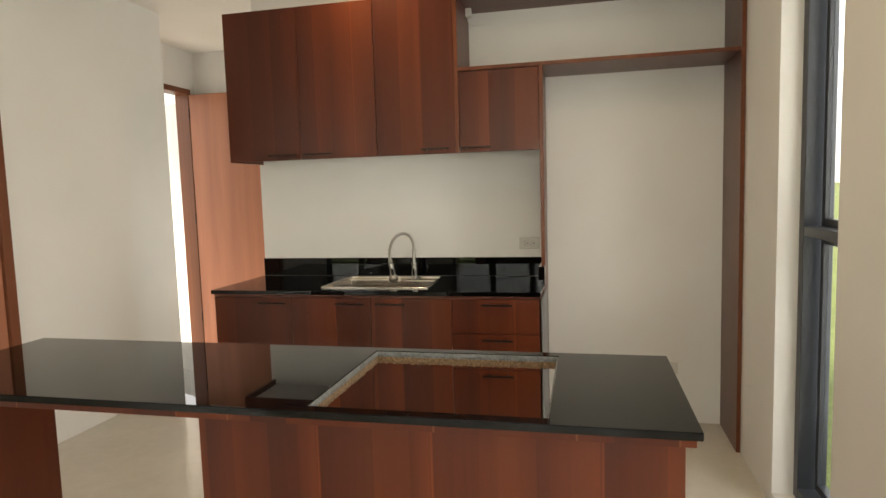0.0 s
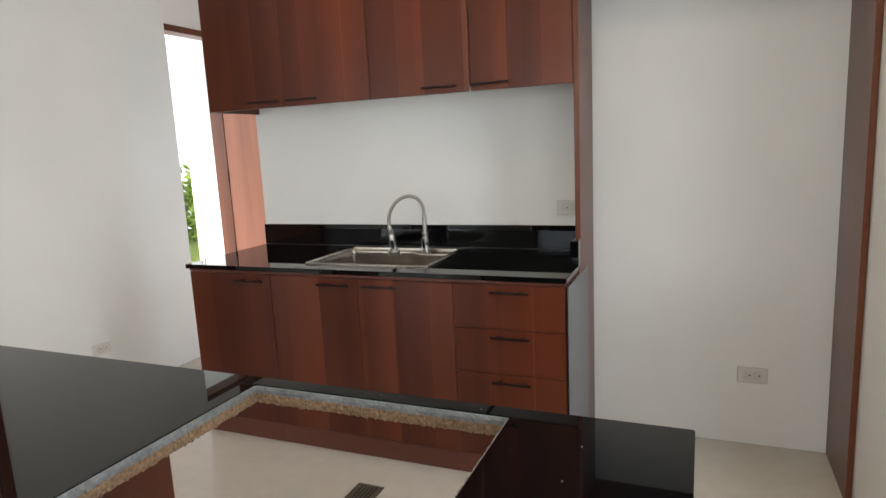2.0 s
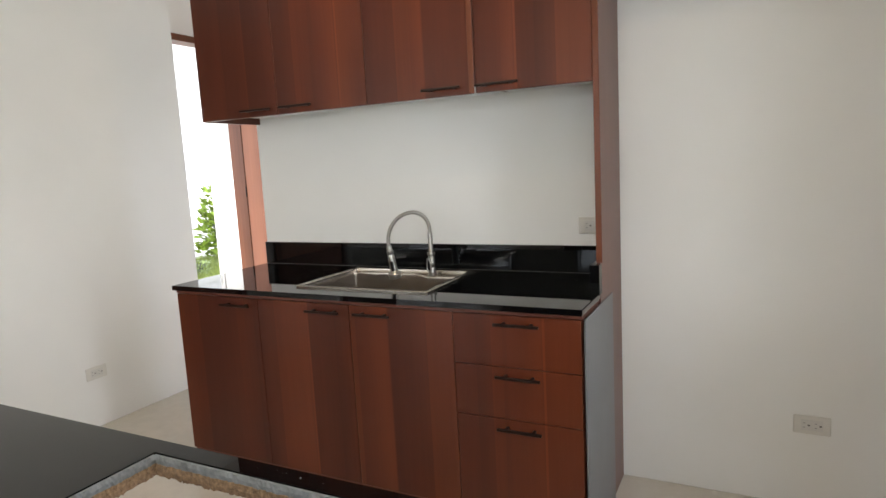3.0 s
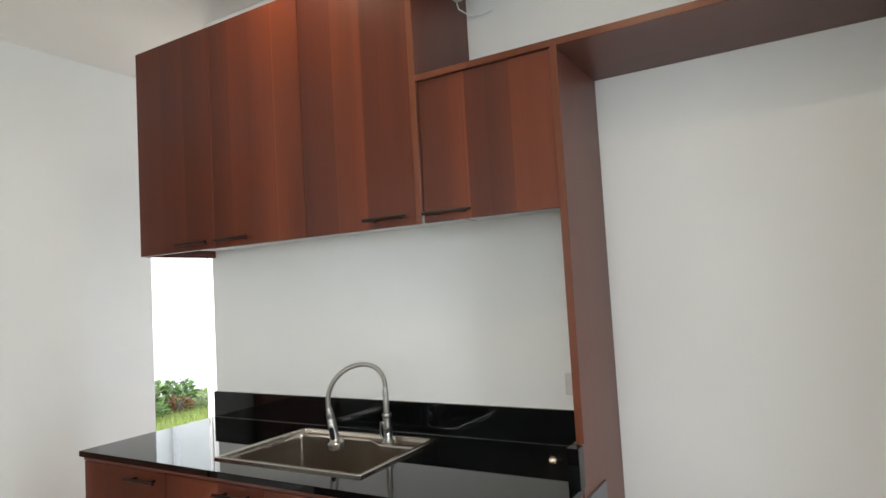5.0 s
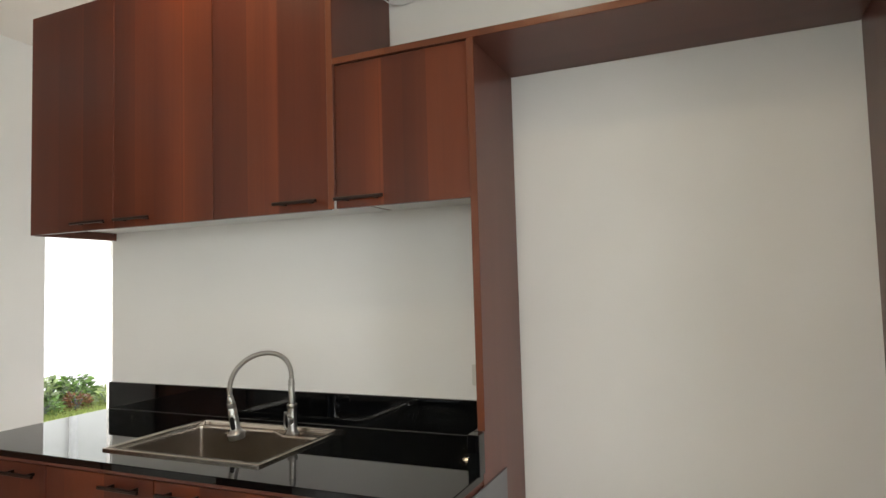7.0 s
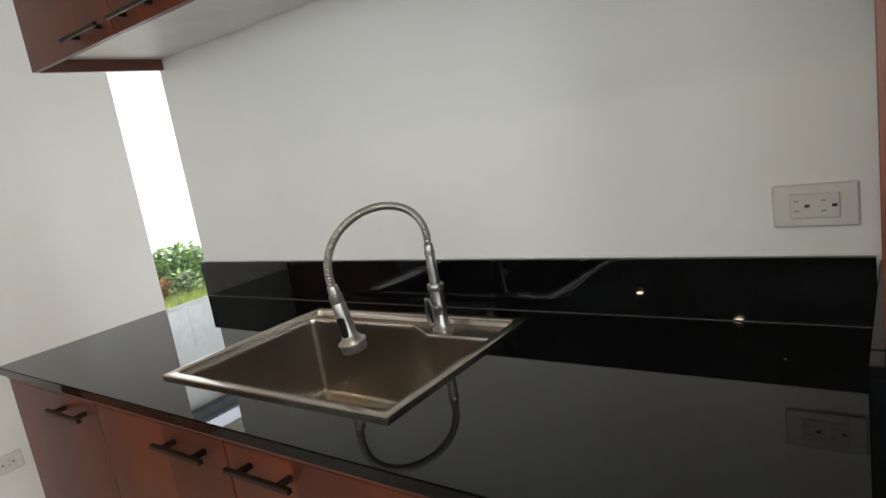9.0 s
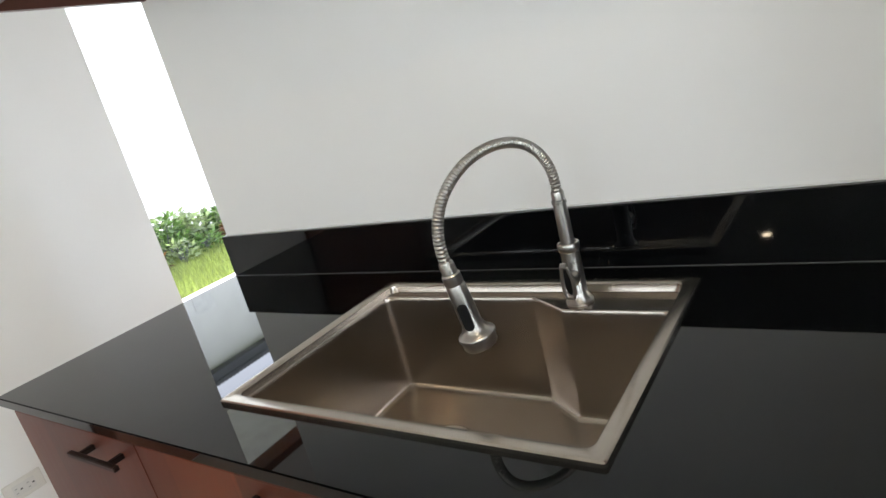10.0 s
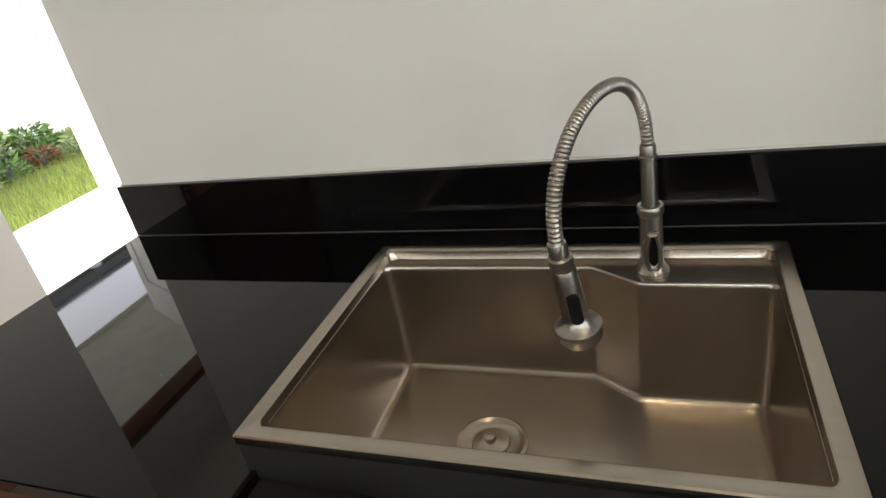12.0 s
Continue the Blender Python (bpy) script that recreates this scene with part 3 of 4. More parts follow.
slab("sealant", CX0, CX1 - 0.031, WB - 0.0215, WB - 0.0192, 0.9003, 0.9015, GREY_SIDE_PALE, counter, 0.0004, "thin grey sealant bead")
bm = bmesh.new()
box_into(bm, CX1 - 0.026, 0.4205, 3.797, WB - 0.003, 0.9005, 1.010, 0.0015)
box_into(bm, CX1 - 0.026, CX1 + 0.008, 3.752, 3.7945, 0.9005, 1.010, 0.0015)
part("side_splash", bm, GRANITE, counter, "short black granite side upstand")
bm = bmesh.new()
tube_into(bm, [(CX0 + 0.002, WB - 0.004, 1.0185), (CX1 - 0.031, WB - 0.004, 1.0185)], 0.0022, 8)
part("sealant", bm, WHITE_BOARD, counter, "thin white sealant bead", True)

# ---- sink ----
sink = thing("kitchen_sink", -0.534, 3.87, 0.9, "stainless steel single-bowl sink set into black granite", "sink")


def rounded(poly, r, seg=5):
    out = []
    for i, p in enumerate(poly):
        a, b, c = Vector(poly[i - 1]), Vector(p), Vector(poly[(i + 1) % len(poly)])
        u, w = (a - b).normalized(), (c - b).normalized()
        half = u.angle(w) / 2
        d = min(r / math.tan(half), (a - b).length * 0.45, (c - b).length * 0.45)
        rr = d * math.tan(half)
        centre = b + (u + w).normalized() * (rr / math.sin(half))
        s, e = b + u * d - centre, b + w * d - centre
        a0 = math.atan2(s.y, s.x)
        turn = (math.atan2(e.y, e.x) - a0 + math.pi) % math.tau - math.pi
        for k in range(seg + 1):
            q = a0 + turn * k / seg
            out.append(centre + Vector((math.cos(q), math.sin(q))) * rr)
    return out


def ring(bm, pts, z):
    return [bm.verts.new((p[0], p[1], z)) for p in pts]


def bridge(bm, a, b):
    for k in range(len(a)):
        bm.faces.new((a[k], a[(k + 1) % len(a)], b[(k + 1) % len(b)], b[k]))


# flange with raised outer lip
bm = bmesh.new()
rim = [(SX0, SY0), (SX1, SY0), (SX1, SY1), (SX0, SY1)]


def inset(poly, d):
    cx, cy = (poly[0][0] + poly[1][0]) / 2, (poly[0][1] + poly[2][1]) / 2
    return [(x + d * (1 if x < cx else -1), y + d * (1 if y < cy else -1)) for x, y in poly]


rows = [(0.0, 0.9005, 0.004), (0.0, 0.906, 0.004), (0.002, 0.908, 0.004), (0.019, 0.908, 0.012), (0.0215, 0.906, 0.012), (0.022, 0.900, 0.014), (0.024, 0.893, 0.016)]
prev = None
for d, z, r in rows:
    cur = ring(bm, rounded(inset(rim, d), r), z)
    if prev:
        bridge(bm, prev, cur)
    prev = cur
part("rim", bm, STEEL, sink, "brushed steel flange", True)

# bowl with a faucet ledge in the corner, and its sloping walls
BX0, BX1, BY0, BY1 = SX0 + 0.024, SX1 - 0.024, SY0 + 0.024, SY1 - 0.024
bowl = [(BX0, BY0), (BX1, BY0), (BX1, 4.004), (-0.405, 4.004), (-0.478, 4.050), (BX0, 4.050)]
low = [(BX0 + 0.005, BY0 + 0.005), (BX1 - 0.005, BY0 + 0.005), (BX1 - 0.005, 3.999), (-0.407, 3.999), (-0.480, 4.045), (BX0 + 0.005, 4.045)]
bm = bmesh.new()
prev = None
for f, z, r in ((-0.9, 0.8915, 0.010), (-0.75, 0.8942, 0.010), (-0.35, 0.8952, 0.011), (0.0, 0.8942, 0.012), (0.22, 0.8910, 0.012), (0.3, 0.886, 0.013), (0.34, 0.88, 0.014), (0.9, 0.705, 0.014), (1.4, 0.694, 0.016), (2.4, 0.689, 0.02), (4.0, 0.687, 0.024)):
    pts = [(a[0] + (b[0] - a[0]) * f, a[1] + (b[1] - a[1]) * f) for a, b in zip(bowl, low)]
    cur = ring(bm, rounded(pts, r), z)
    if prev:
        bridge(bm, prev, cur)
    prev = cur
bm.faces.new(prev)
part("bowl", bm, STEEL, sink, "brushed steel bowl", True)
# ledge around the bowl's back
bm = bmesh.new()
for poly in ([(-0.478, 4.050), (-0.405, 4.004), (BX1, 4.004), (BX1, BY1), (-0.478, BY1)], [(BX0, 4.050), (-0.478, 4.050), (-0.478, BY1), (BX0, BY1)]):
    bm.faces.new([bm.verts.new((x, y, 0.8925)) for x, y in poly])
bmesh.ops.remove_doubles(bm, verts=bm.verts, dist=0.0005)
e = bmesh.ops.extrude_face_region(bm, geom=list(bm.faces))
bmesh.ops.translate(bm, verts=[v for v in e["geom"] if isinstance(v, bmesh.types.BMVert)], vec=(0, 0, -0.0015))
part("faucet_ledge", bm, STEEL, sink, "flat steel ledge")
bm = bmesh.new()
lathe_into(bm, (-0.62, 3.874, 0.6875), (0, 0, 1), [(0.057, 0.0), (0.057, 0.003), (0.052, 0.005), (0.047, 0.003), (0.043, 0.0005), (0.030, 0.0005), (0.028, 0.004), (0.018, 0.0075), (0.009, 0.009), (0.008, 0.016), (0.0, 0.017)], 32)
part("drain", bm, STEEL, sink, "round steel strainer", True)

sink.rotation_euler = (0, 0, radians(0.6))

# ---- faucet ----
FX, FY = -0.388, 4.044
fau = thing("kitchen_faucet", FX, FY, 0.893, "satin steel pull-down faucet with a ribbed flexible spout", "faucet")
bm = bmesh.new()
lathe_into(bm, (FX, FY, 0.8925), (0, 0, 1), [(0.0232, 0), (0.0232, 0.004), (0.0205, 0.007), (0.0192, 0.010), (0.0158, 0.016), (0.0158, 0.092), (0.0174, 0.094), (0.0184, 0.096), (0.0184, 0.1045), (0.0174, 0.107), (0.0136, 0.107), (0.0128, 0.102)], 28)
part("body", bm, CHROME, fau, "", True)
bm = bmesh.new()
lathe_into(bm, (FX, FY, 0.998), (0, 0, 1), [(0.0114, 0), (0.0112, 0.056), (0.0106, 0.066), (0.0106, 0.068), (0.0122, 0.069), (0.0122, 0.074), (0.0108, 0.075), (0.0108, 0.086), (0.0100, 0.089)], 24)
part("riser", bm, CHROME, fau, "", True)
# lever on its pivot, pointing into the room
bm = bmesh.new()
lathe_into(bm, (FX + 0.001, FY - 0.011, 0.942), (0.08, -0.99, 0.06), [(0.0145, 0), (0.0145, 0.016), (0.0125, 0.020), (0.0, 0.0205)], 22)
part("lever_pivot", bm, CHROME, fau, "", True)
bm = bmesh.new()
for q in (-0.0088, 0.0088):
    tube_into(bm, [(FX + 0.003 + q * 0.6, FY - 0.036, 0.916), (FX + 0.003 + q * 1.05, FY - 0.036, 0.928), (FX + 0.004 + q, FY - 0.038, 0.950), (FX + 0.004 + q * 0.5, FY - 0.041, 0.974)], [0.0030, 0.0032, 0.0032, 0.0030], 10)
tube_into(bm, [(FX - 0.003, FY - 0.036, 0.916), (FX + 0.009, FY - 0.036, 0.916)], 0.0030, 10)
tube_into(bm, [(FX - 0.001, FY - 0.041, 0.974), (FX + 0.009, FY - 0.041, 0.974)], 0.0045, 10)
part("lever", bm, CHROME, fau, "open loop steel lever", True)
# solid black oval stands for the shade inside the lever loop
bm = bmesh.new()
rings = []
for y in (FY - 0.0320, FY - 0.0345):
    rings.append([bm.verts.new((FX + 0.0033 + 0.0078 * math.cos(k * math.tau / 20), y - 0.002 * math.sin(k * math.tau / 20), 0.943 + 0.024 * math.sin(k * math.tau / 20))) for k in range(20)])
bridge(bm, *rings)
bm.faces.new(rings[1])
bm.faces.new(rings[0][::-1])
part("lever_hollow_shade", bm, RUBBER, fau, "flat dark oval for the shade in the lever")
# ribbed hose arc from the riser to the spray head
A, B = Vector((FX, FY, 1.086)), Vector((-0.478, 3.832, 1.052))
pts, rad = [], []
N = 74 * 4
P1, P2 = A + Vector((-0.004, 0.024, 0.157)), B + Vector((-0.004, -0.036, 0.164))
for i in range(N + 1):
    s = i / N
    p = A * (1 - s) ** 3 + P1 * 3 * s * (1 - s) ** 2 + P2 * 3 * s * s * (1 - s) + B * s ** 3
    pts.append(p)
    rad.append((0.0072, 0.0085, 0.0089, 0.0085)[i % 4])
bm = bmesh.new()
tube_into(bm, pts, rad, 14)
part("hose", bm, CHROME, fau, "ribbed flexible steel hose", True)
T = Vector((-0.465, 3.846, 0.922))
ax = (T - B).normalized()
L = (T - B).length
bm = bmesh.new()
lathe_into(bm, B - ax * 0.004, ax, [(0.0105, 0), (0.0115, 0.004), (0.0115, 0.018), (0.0143, 0.020), (0.0143, 0.034), (0.0134, 0.036), (0.0146, 0.040), (0.0155, 0.075), (0.0160, L - 0.028), (0.0192, L - 0.020), (0.0240, L - 0.014), (0.0288, L - 0.011), (0.0295, L - 0.009), (0.0292, L - 0.007), (0.0268, L - 0.006), (0.0268, L + 0.007), (0.0250, L + 0.010), (0.0235, L + 0.007), (0.0, L + 0.007)], 28)
head = part("spray_head", bm, CHROME, fau, "turned steel spray head", True)
bm = bmesh.new()
side = Vector((0.35, -0.93, 0)).normalized()
side = (side - ax * side.dot(ax)).normalized()
mid = B + ax * (L * 0.62) + side * 0.0150
w = ax.cross(side)
ring0 = []
for off in (-0.004, 0.0032):
    ring0.append([bm.verts.new(mid + side * off + w * 0.0075 * math.cos(k * math.tau / 16) + ax * (0.007 * math.sin(k * math.tau / 16) + (0.015 if k < 8 else -0.015))) for k in range(16)])
for k in range(16):
    bm.faces.new((ring0[0][k], ring0[0][(k + 1) % 16], ring0[1][(k + 1) % 16], ring0[1][k]))
bm.faces.new(ring0[1])
bm.faces.new(ring0[0][::-1])
part("button", bm, RUBBER, head, "black rubber spray button")
# the whole faucet leans a little
fau.rotation_euler = (0, radians(-0.6), 0)

# ---- sockets ----


def outlet(x, y, z, way, label):
    """Two-gang socket plate. way: 'y' on a wall facing -y, 'x' on a wall facing +x."""
    o = thing("wall_outlet", x, y, z, label, "outlet", "wall outlets")

    def piece(nm, u0, u1, v0, v1, d0, d1, m, parent, bv):
        if way == 'y':
            return slab(nm, x + u0, x + u1, y - d1, y - d0, z + v0, z + v1, m, parent, bv)
        return slab(nm, x + d0, x + d1, y + u0, y + u1, z + v0, z + v1, m, parent, bv)

    piece("plate", -0.0625, 0.0625, -0.0365, 0.0365, 0.0, 0.007, PLASTIC, o, 0.003)
    ins = piece("insert", -0.036, 0.036, -0.021, 0.021, 0.0071, 0.0092, PLASTIC_DIM, o, 0.001)
    # proud grey and dark pieces put the shade of the socket holes into colour
    for c in (-0.0195, 0.0195):
        for q in (-0.0085, 0.0085):
            piece("slot", c - 0.0105, c - 0.003, q - 0.0014, q + 0.0014, 0.0091, 0.0096, SLOT_SHADE, ins, 0)
        piece("slot", c + 0.005, c + 0.0125, -0.0026, 0.0026, 0.0091, 0.0096, DARK, ins, 0)
    return o


outlet(0.3195, WB, 1.104, 'y', "ivory double socket plate above the black backsplash")
outlet(1.135, WB, 0.336, 'y', "ivory double socket plate low in the alcove")
outlet(LX, 3.712, 0.318, 'x', "ivory double socket plate low on the passage wall")

# ---- island ----
IX0, IX1, IY0, IY1, IZ = -1.445, 0.905, 1.695, 2.323, 0.908
HX0, HX1, HY0, HY1 = -0.035, 0.573, 1.735, 2.279
isl = thing("island_worktop", -0.27, 2.0, IZ, "polished black granite island worktop with an empty hob cutout", "worktop")
bm = bmesh.new()
top_with_hole(bm, IX0, IX1, IY0, IY1, HX0, HX1, HY0, HY1, IZ - 0.020, IZ)
part("top", bm, GRANITE, isl)
bm = bmesh.new()
top_with_hole(bm, IX0 + 0.012, IX1 - 0.012, IY0 + 0.012, IY1 - 0.012, HX0 - 0.001, HX1 + 0.001, HY0 - 0.001, HY1 + 0.001, IZ - 0.040, IZ - 0.0205, 0.001)
part("substrate", bm, WOOD, isl, "wood-faced board under the granite")
# raw cut faces of the opening, uneven and smeared with adhesive


def ragged(name, x0, x1, y0, y1, z0, z1, m, label, amount, seed):
    rnd = random.Random(seed)
    bm = bmesh.new()
    along_x = abs(x1 - x0) > abs(y1 - y0)
    n = 130
    rows_ = []
    for i in range(n + 1):
        f = i / n
        a = rnd.uniform(0.2, 1) * amount
        low_ = z0 - (rnd.random() ** 5) * (0.0045 if m is PLY else 0.001)
        if along_x:
            x = x0 + (x1 - x0) * f
            rows_.append([bm.verts.new((x, y0, z1)), bm.verts.new((x, y0 + (y1 - y0) * a, z1 - 0.001)), bm.verts.new((x, y0 + (y1 - y0) * rnd.uniform(0.75, 1.1), (z0 + z1) / 2)), bm.verts.new((x, y0 + (y1 - y0) * a, low_)), bm.verts.new((x, y0, low_))])
        else:
            y = y0 + (y1 - y0) * f
            rows_.append([bm.verts.new((x0, y, z1)), bm.verts.new((x0 + (x1 - x0) * a, y, z1 - 0.001)), bm.verts.new((x0 + (x1 - x0) * rnd.uniform(0.75, 1.1), y, (z0 + z1) / 2)), bm.verts.new((x0 + (x1 - x0) * a, y, low_)), bm.verts.new((x0, y, low_))])
    for a, b in zip(rows_, rows_[1:]):
        for k in range(5):
            bm.faces.new((a[k], a[(k + 1) % 5], b[(k + 1) % 5], b[k]))
    bm.faces.new(rows_[0])
    bm.faces.new(rows_[-1][::-1])
    part(name, bm, m, isl, label)


for i, (q, dx, dy) in enumerate(((('x', HX0, HX1, HY1), 0, -1), (('x', HX0, HX1, HY0), 0, 1), (('y', HY0, HY1, HX0), 1, 0), (('y', HY0, HY1, HX1), -1, 0))):
    for nm, z0, z1, m, lb_, th in (("cut_edge", IZ - 0.0190, IZ - 0.002, DUST, "grey chipped granite edge smeared with adhesive", 0.005), ("raw_edge", IZ - 0.041, IZ - 0.019, PLY, "splintered raw plywood edge", 0.0045)):
        if q[0] == 'x':
            ragged(nm, q[1] + 0.001, q[2] - 0.001, q[3], q[3] + dy * th, z0, z1, m, lb_, 0.9 if nm == "cut_edge" else 1.0, i * 7 + 1)
        else:
            ragged(nm, q[3], q[3] + dx * th, q[1] + 0.001, q[2] - 0.001, z0, z1, m, lb_, 0.9 if nm == "cut_edge" else 1.0, i * 7 + 2)
ib = thing("kitchen_island", 0.26, 2.0, 0, "red-brown striped wood island base, open at the back", "cabinet")
IZB = IZ - 0.0405
slab("front_panel", -0.357, 0.875, 1.74, 1.758, 0.002, IZB, WOOD_ISLAND, ib, 0.0015)
slab("side_panel", -0.357, -0.339, 1.7585, 2.285, 0.002, IZB, WOOD_ISLAND, ib, 0.0015)
slab("side_panel", 0.857, 0.875, 1.7585, 2.285, 0.002, IZB, WOOD_ISLAND, ib, 0.0015)
lp = thing("island_leg_panel", -1.42, 2.0, 0, "striped wood end panel carrying the island worktop", "panel")
slab("board", -1.44, -1.40, 1.705, 2.30, 0.002, IZB, WOOD, lp, 0.0015)

# dust and stone crumbs left on the granite after the cutout


def crumbs(name, label, spots, seed):
    rnd = random.Random(seed)
    bm = bmesh.new()
    for x0, x1, y0, y1, z, n in spots:
        for _ in range(n):
            r = 0.0005 + 0.0016 * rnd.random() ** 4
            m = Matrix.Translation((rnd.uniform(x0, x1), rnd.uniform(y0, y1), z + r * 0.4)) @ Matrix.Diagonal((rnd.uniform(0.7, 1.6), rnd.uniform(0.7, 1.6), 0.6, 1))
            bmesh.ops.create_icosphere(bm, subdivisions=1, radius=r, matrix=m)
    tagged(part(name, bm, DUST, None), label, "debris", "", "stuff")


crumbs("stone_crumbs", "pale stone crumbs scattered on the black island worktop", [(HX1 + 0.02, IX1 - 0.03, IY0 + 0.03, IY1 - 0.03, IZ, 9), (HX0 - 0.09, HX0 - 0.005, HY0, HY1, IZ, 8), (HX0, HX1, HY1 + 0.003, IY1 - 0.005, IZ, 14), (HX0, HX1, IY0 + 0.005, HY0 - 0.004, IZ, 6)], 3)
crumbs("dust_specks", "few pale dust specks on the black countertop", [(-0.15, 0.38, 3.56, 4.12, 0.9, 12), (-1.45, -0.9, 3.56, 4.1, 0.9, 4)], 4)

# floor drain
fd = thing("floor_drain", -0.38, 3.268, 0, "small square bronze floor drain grate in the tile", "drain")
bm = bmesh.new()
for k in range(4):
    s = 0.062
    q = [(-s, s, -s, -s + 0.014), (-s, s, s - 0.014, s), (-s, -s + 0.014, -s + 0.014, s - 0.014), (s - 0.014, s, -s + 0.014, s - 0.014)][k]
    box_into(bm, -0.38 + q[0], -0.38 + q[1], 3.268 + q[2], 3.268 + q[3], 0.0005, 0.006, 0.001)
part("frame", bm, GROUT, fd)
# flat dark sheet laid on the tile as the shade under the grate
slab("under_grate_shade", -0.429, -0.331, 3.219, 3.317, 0.0003, 0.0012, DARK, fd, 0)
for k in range(6):
    x = -0.425 + k * 0.0165
    slab("slat", x, x + 0.008, 3.2205, 3.3155, 0.0013, 0.005, GROUT, fd, 0.0008)

# ---- ceiling lights ----


def downlight(x, y):
    d = thing("ceiling_light", x, y, CEIL_Z, "small round recessed ceiling light, warm and switched on", "light", "ceiling lights")
    bm = bmesh.new()
    lathe_into(bm, (x, y, CEIL_Z), (0, 0, -1), [(0.052, 0.0), (0.052, 0.003), (0.047, 0.006), (0.040, 0.004)], 32)
    part("ring", bm, WHITE_BOARD, d, "", True)
    bm = bmesh.new()
    lathe_into(bm, (x, y, CEIL_Z - 0.0035), (0, 0, -1), [(0.039, 0.0), (0.039, 0.001), (0.03, 0.003), (0.0, 0.004)], 28)
    part("lens", bm, LENS, d, "glowing warm lens", True)


# lights at (0.45, 2.4) and (0.95, 1.2) are unseen, added at guessed places
for p in ((-0.553, 3.553), (0.45, 2.4), (-2.25, -2.0), (-0.95, -1.18), (0.95, 1.2)):
    downlight(*p)

# connector box hanging in the shelf corner
cb = thing("connector_box", 0.0, 4.1, 2.5, "small white plastic connector box in the shelf corner", "junction box")
slab("case", -0.026, 0.004, 4.055, 4.098, 2.474, 2.526, PLASTIC, cb, 0.003)
slab("lid", 0.004, 0.007, 4.058, 4.095, 2.479, 2.521, WHITE_BOARD, cb, 0.001)
bm = bmesh.new()
tube_into(bm, [(-0.018, 4.09, 2.470), (-0.016, 4.10, 2.45), (0.0, 4.15, 2.44), (0.03, 4.182, 2.447), (0.075, 4.184, 2.452)], 0.0025, 8)
part("cable", bm, WHITE_BOARD, cb, "thin white cable", True)

# ---- outside the garden door ----
GZ = -0.13
structure(slab("ground", -400, 400, -400, 400, GZ - 0.3, GZ - 0.02, GRASS, None, 0), "bright green lawn reaching the horizon", "ground")
structure(slab("pavement", -5.2, -3.15, 1.2, 14.0, GZ - 0.019, GZ + 0.05, SLAB, None, 0.004), "pale sunlit concrete porch slab by the lawn", "pavement")


def blades(name, x0, x1, y0, y1, count, h, material, label):
    rnd = random.Random(5)
    verts, faces = [], []
    for _ in range(count):
        x, y = rnd.uniform(x0, x1), rnd.uniform(y0, y1)
        a, hh, w_ = rnd.uniform(0, math.tau), h * rnd.uniform(0.75, 1.1), 0.006
        lx, ly = rnd.gauss(0, 0.4) * hh, rnd.gauss(0, 0.4) * hh
        c, s = math.cos(a) * w_, math.sin(a) * w_
        b = len(verts)
        verts += [(x - c, y - s, GZ - 0.021), (x + c, y + s, GZ - 0.021), (x + lx, y + ly, GZ + hh)]
        faces.append((b, b + 1, b + 2))
    me = bpy.data.meshes.new(name)
    me.from_pydata(verts, [], faces)
    me.materials.append(material)
    tagged(new(name, me), label, "grass", "", "stuff")


GRASSBLADE = leaf_mat("grass_blades", (0.23, 0.27, 0.11), 0.4)
blades("grass", -8.3, -5.2, 4.5, 11.0, 34000, 0.09, GRASSBLADE, "bright green unmown grass beside the porch slab")


def shrub(x, y, r, h, material, n, size, seed, label):
    """Clump of broad pointed leaves on short stems."""
    rnd = random.Random(seed)
    t = thing("shrub", x, y, GZ, label, "shrub", "shrubs along the garden bed")
    bm = bmesh.new()
    for k in range(7):
        a = rnd.uniform(0, math.tau)
        q = r * rnd.uniform(0.2, 0.7)
        tube_into(bm, [(x + 0.02 * math.cos(a), y + 0.02 * math.sin(a), GZ - 0.02), (x + q * 0.5 * math.cos(a), y + q * 0.5 * math.sin(a), GZ + h * 0.4), (x + q * math.cos(a), y + q * math.sin(a), GZ + h * 0.8)], [0.012, 0.009, 0.004], 6)
    part("stem", bm, ROOFDARK, t)
    verts, faces = [], []
    for _ in range(n):
        a, u = rnd.uniform(0, math.tau), rnd.uniform(0.05, 1.0)
        rr = r * math.sqrt(rnd.random()) * (1.05 - 0.5 * u * u)
        c = Vector((x + rr * math.cos(a), y + rr * math.sin(a), GZ + h * u * rnd.uniform(0.75, 1.08)))
        d = Vector((math.cos(a) + rnd.gauss(0, 0.6), math.sin(a) + rnd.gauss(0, 0.6), rnd.uniform(-0.3, 0.9))).normalized()
        s = d.orthogonal().normalized()
        s = (Matrix.Rotation(rnd.uniform(-0.9, 0.9), 3, d) @ s)
        ln_ = size * rnd.uniform(0.6, 1.3)
        up = d.cross(s)
        b = len(verts)
        verts += [c, c + d * ln_ * 0.45 + s * ln_ * 0.2 + up * ln_ * 0.05, c + d * ln_ - up * ln_ * 0.08, c + d * ln_ * 0.45 - s * ln_ * 0.2 + up * ln_ * 0.05, c + d * ln_ * 0.5]
        faces += [(b, b + 1, b + 4), (b + 1, b + 2, b + 4), (b + 2, b + 3, b + 4), (b + 3, b, b + 4)]
    me = bpy.data.meshes.new("foliage")
    me.from_pydata([tuple(v) for v in verts], [], faces)
    me.materials.append(material)
    f = new("foliage", me)
    f.parent = t
    f.matrix_parent_inverse = t.matrix_world.inverted()


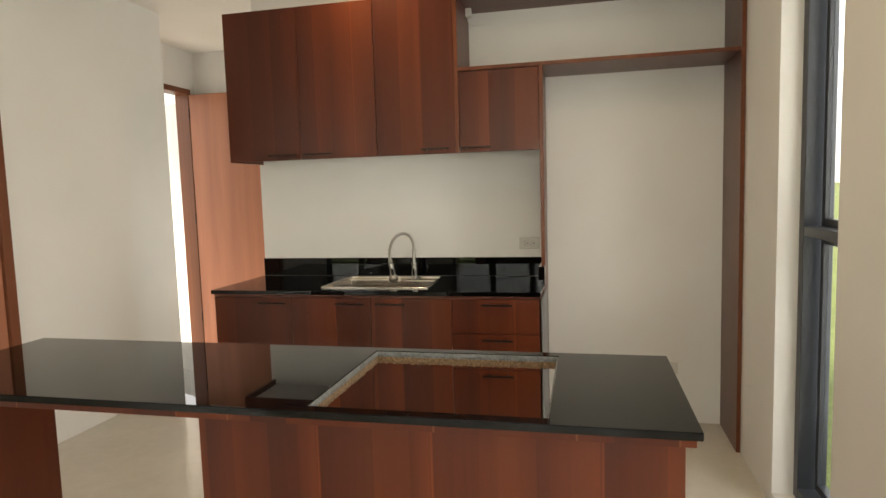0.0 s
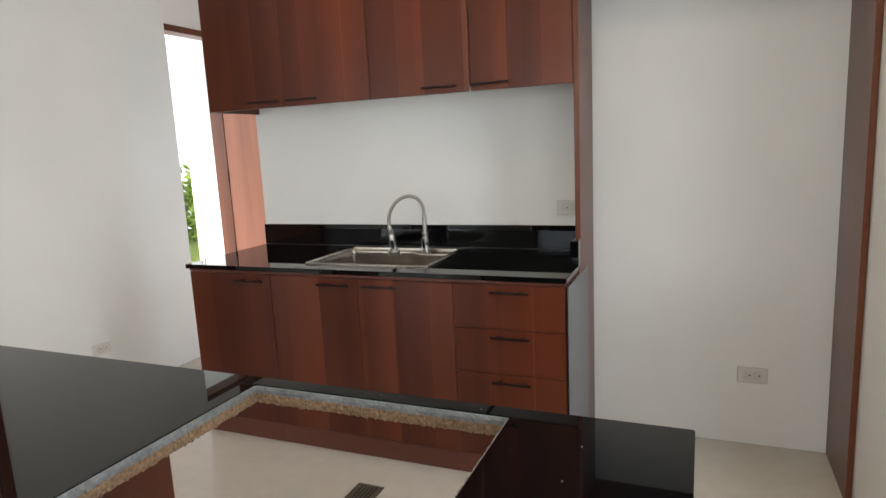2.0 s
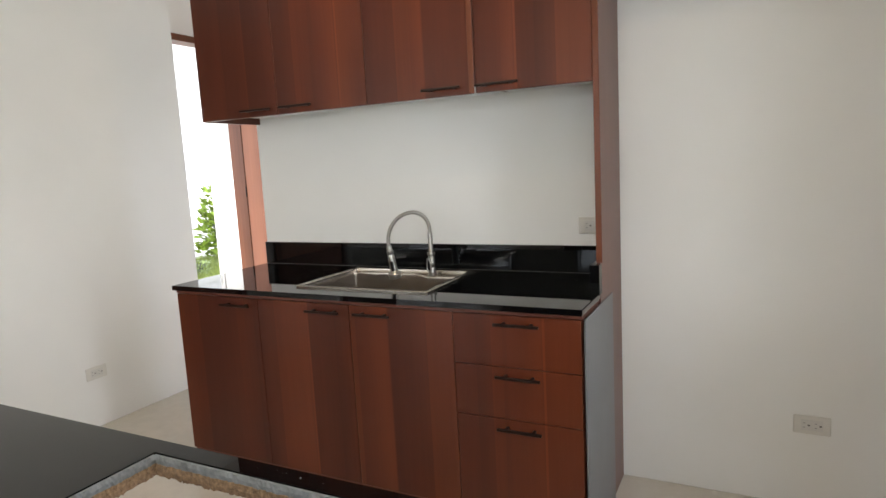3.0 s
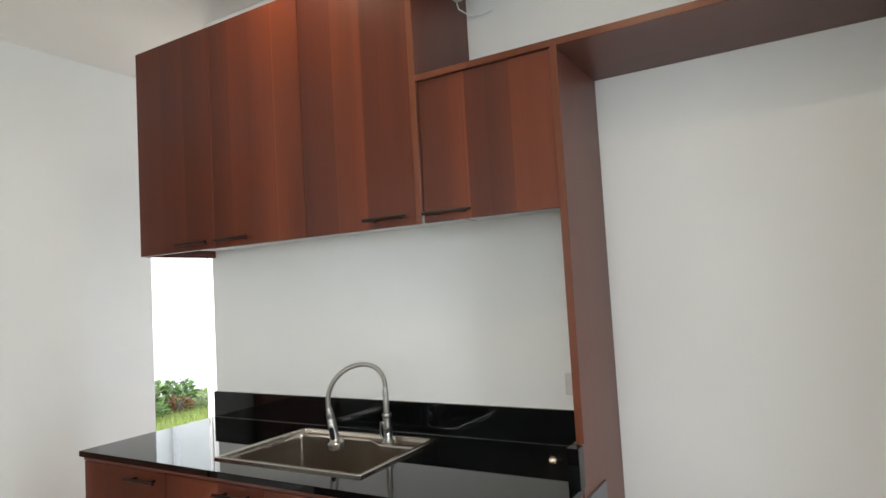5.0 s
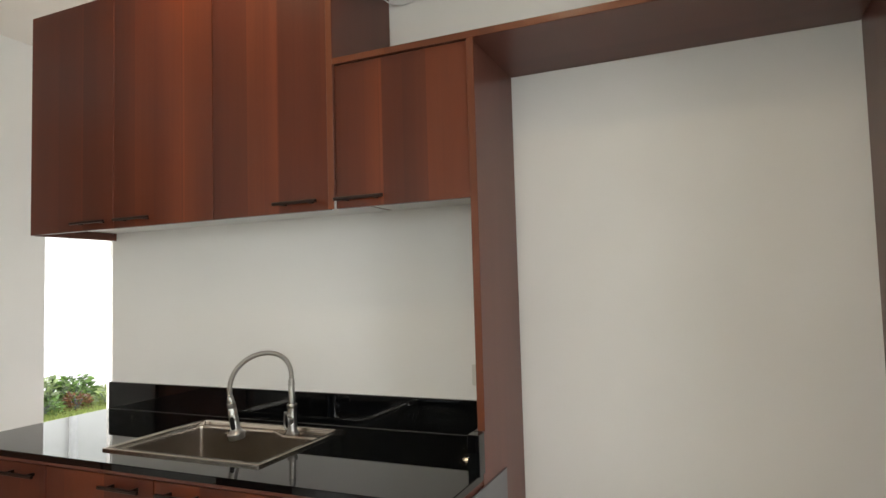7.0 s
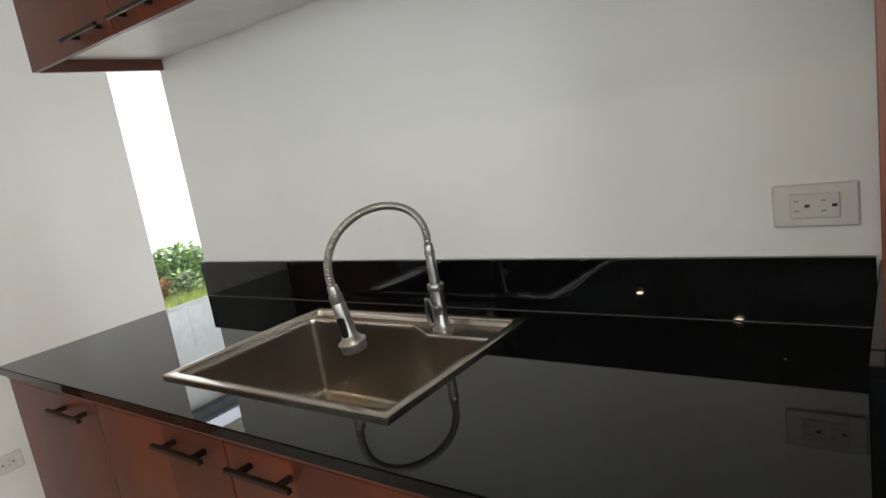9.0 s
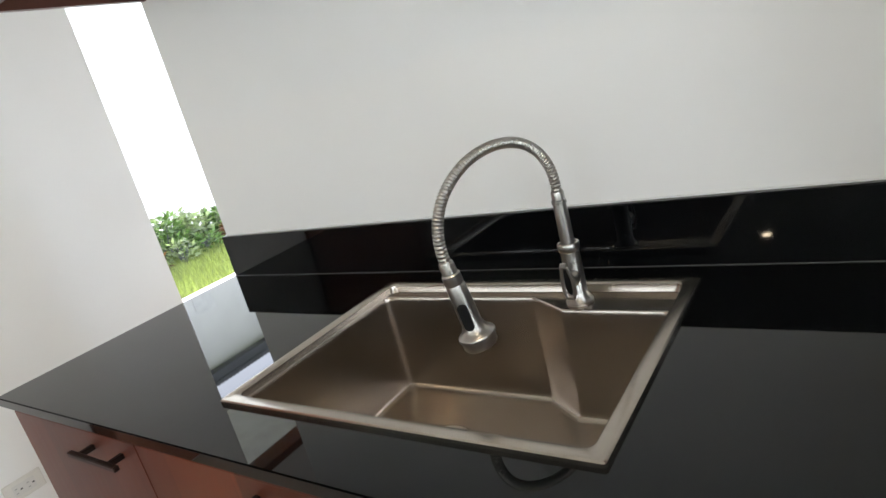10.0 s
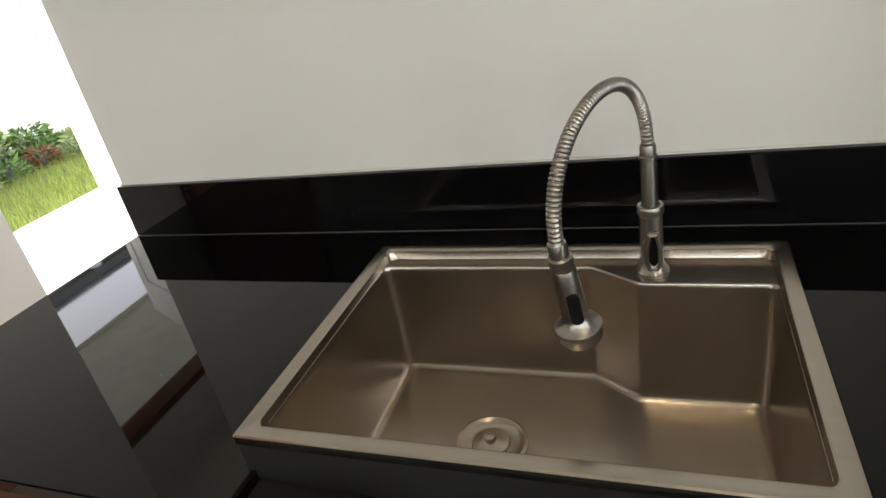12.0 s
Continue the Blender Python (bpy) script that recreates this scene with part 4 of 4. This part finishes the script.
rs = random.Random(11)
for k in range(10):
    y = 5.2 + k * 0.33
    m, lab = ((LEAF, "leafy dark green garden shrub on the lawn"), (LEAF_PALE, "pale variegated green shrub on the lawn"), (LEAF_PALE, "pale variegated green shrub on the lawn"))[k % 3]
    shrub(-7.35 + rs.uniform(-0.2, 0.2), y, rs.uniform(0.3, 0.42), (0.57 - 0.2 * max(0.0, (y - 7.4) / 0.8)) * rs.uniform(0.92, 1.05), m, 460, 0.11, k, lab)
for k in range(8):
    shrub(-6.85 + rs.uniform(-0.08, 0.08), 5.4 + k * 0.42, 0.18, rs.uniform(0.2, 0.3), (LEAF_RED, LEAF_PALE, LEAF)[k % 3], 170, 0.08, 60 + k, ("low reddish-leaved border plant before the shrubs", "low pale-leaved border plant before the shrubs", "low green border plant before the shrubs")[k % 3])

for k in range(6):
    shrub(-7.85 + rs.uniform(-0.1, 0.1), 9.75 + k * 0.5, 0.34, rs.uniform(1.2, 1.45), LEAF_LIME, 520, 0.17, 90 + k, "tall lime-green leafy shrub at the lawn edge")
# pale sheet added so the ground past the shrubs burns out to white
structure(slab("road", -390, -8.3, -200, 300, GZ - 0.019, GZ - 0.005, SLAB, None, 0), "broad pale ground sheet added to burn out white past the shrubs", "road")

# porch roof over the garden door
pr = thing("porch_roof", -3.9, 6.5, 2.75, "flat pale porch ceiling with a white fascia", "roof")
slab("soffit", -5.9, -3.145, 3.0, 7.75, 3.42, 3.5, WHITE_BOARD, pr, 0.003, "pale porch ceiling board")
slab("fascia", -5.93, -5.901, 3.0, 7.75, 3.38, 3.5, WHITE_BOARD, pr, 0.003, "white fascia board")
structure(slab("roof_slab", -3.14, 1.66, 1.0, 5.86, CEIL_Z + 0.151, 3.6, WALL, None, 0), "plain white roof slab over the kitchen", "roof")

# pale house across the road, dark tiled roof edge
nh = thing("neighbour_house", -20, 12, GZ, "large white house across the road with dark tiled eaves", "house")
slab("wall", -26, -18.3, -6, 40, GZ - 0.01, 8.0, WALL, nh, 0, "white rendered wall")
roof = slab("roof", -26.5, -17.95, -6.5, 40.5, 8.0, 8.4, ROOFDARK, nh, 0.02, "dark flat roof edge")
bm = bmesh.new()
for k in range(300):
    y = -6.4 + k * 0.155
    tube_into(bm, [(-18.25, y, 8.40), (-17.9, y, 8.36)], 0.088, 8)
part("roof_tile", bm, ROOFDARK, roof, "row of dark rounded eaves tiles")
for z in (1.0, 4.6):
    for k in range(8):
        y = -3.0 + k * 5.2
        w_ = slab("window", -18.299, -18.26, y, y + 1.5, z, z + 1.5, WHITE_BOARD, nh, 0.01, "white framed window")
        slab("shutter", -18.2595, -18.24, y + 0.06, y + 0.745, z + 0.06, z + 1.44, WHITE_BOARD, w_, 0.006)
        slab("shutter", -18.2595, -18.24, y + 0.755, y + 1.44, z + 0.06, z + 1.44, WHITE_BOARD, w_, 0.006)
bm = bmesh.new()
tube_into(bm, [(-18.12, 15.95, GZ), (-18.12, 15.95, 7.55)], 0.13, 14)
lathe_into(bm, (-18.12, 15.95, 7.5), (0, 0, 1), [(0.13, 0.0), (0.22, 0.16), (0.22, 0.44), (0.19, 0.46)], 14)
part("downspout", bm, WHITE_BOARD, nh, "white rain pipe below the eaves", True)
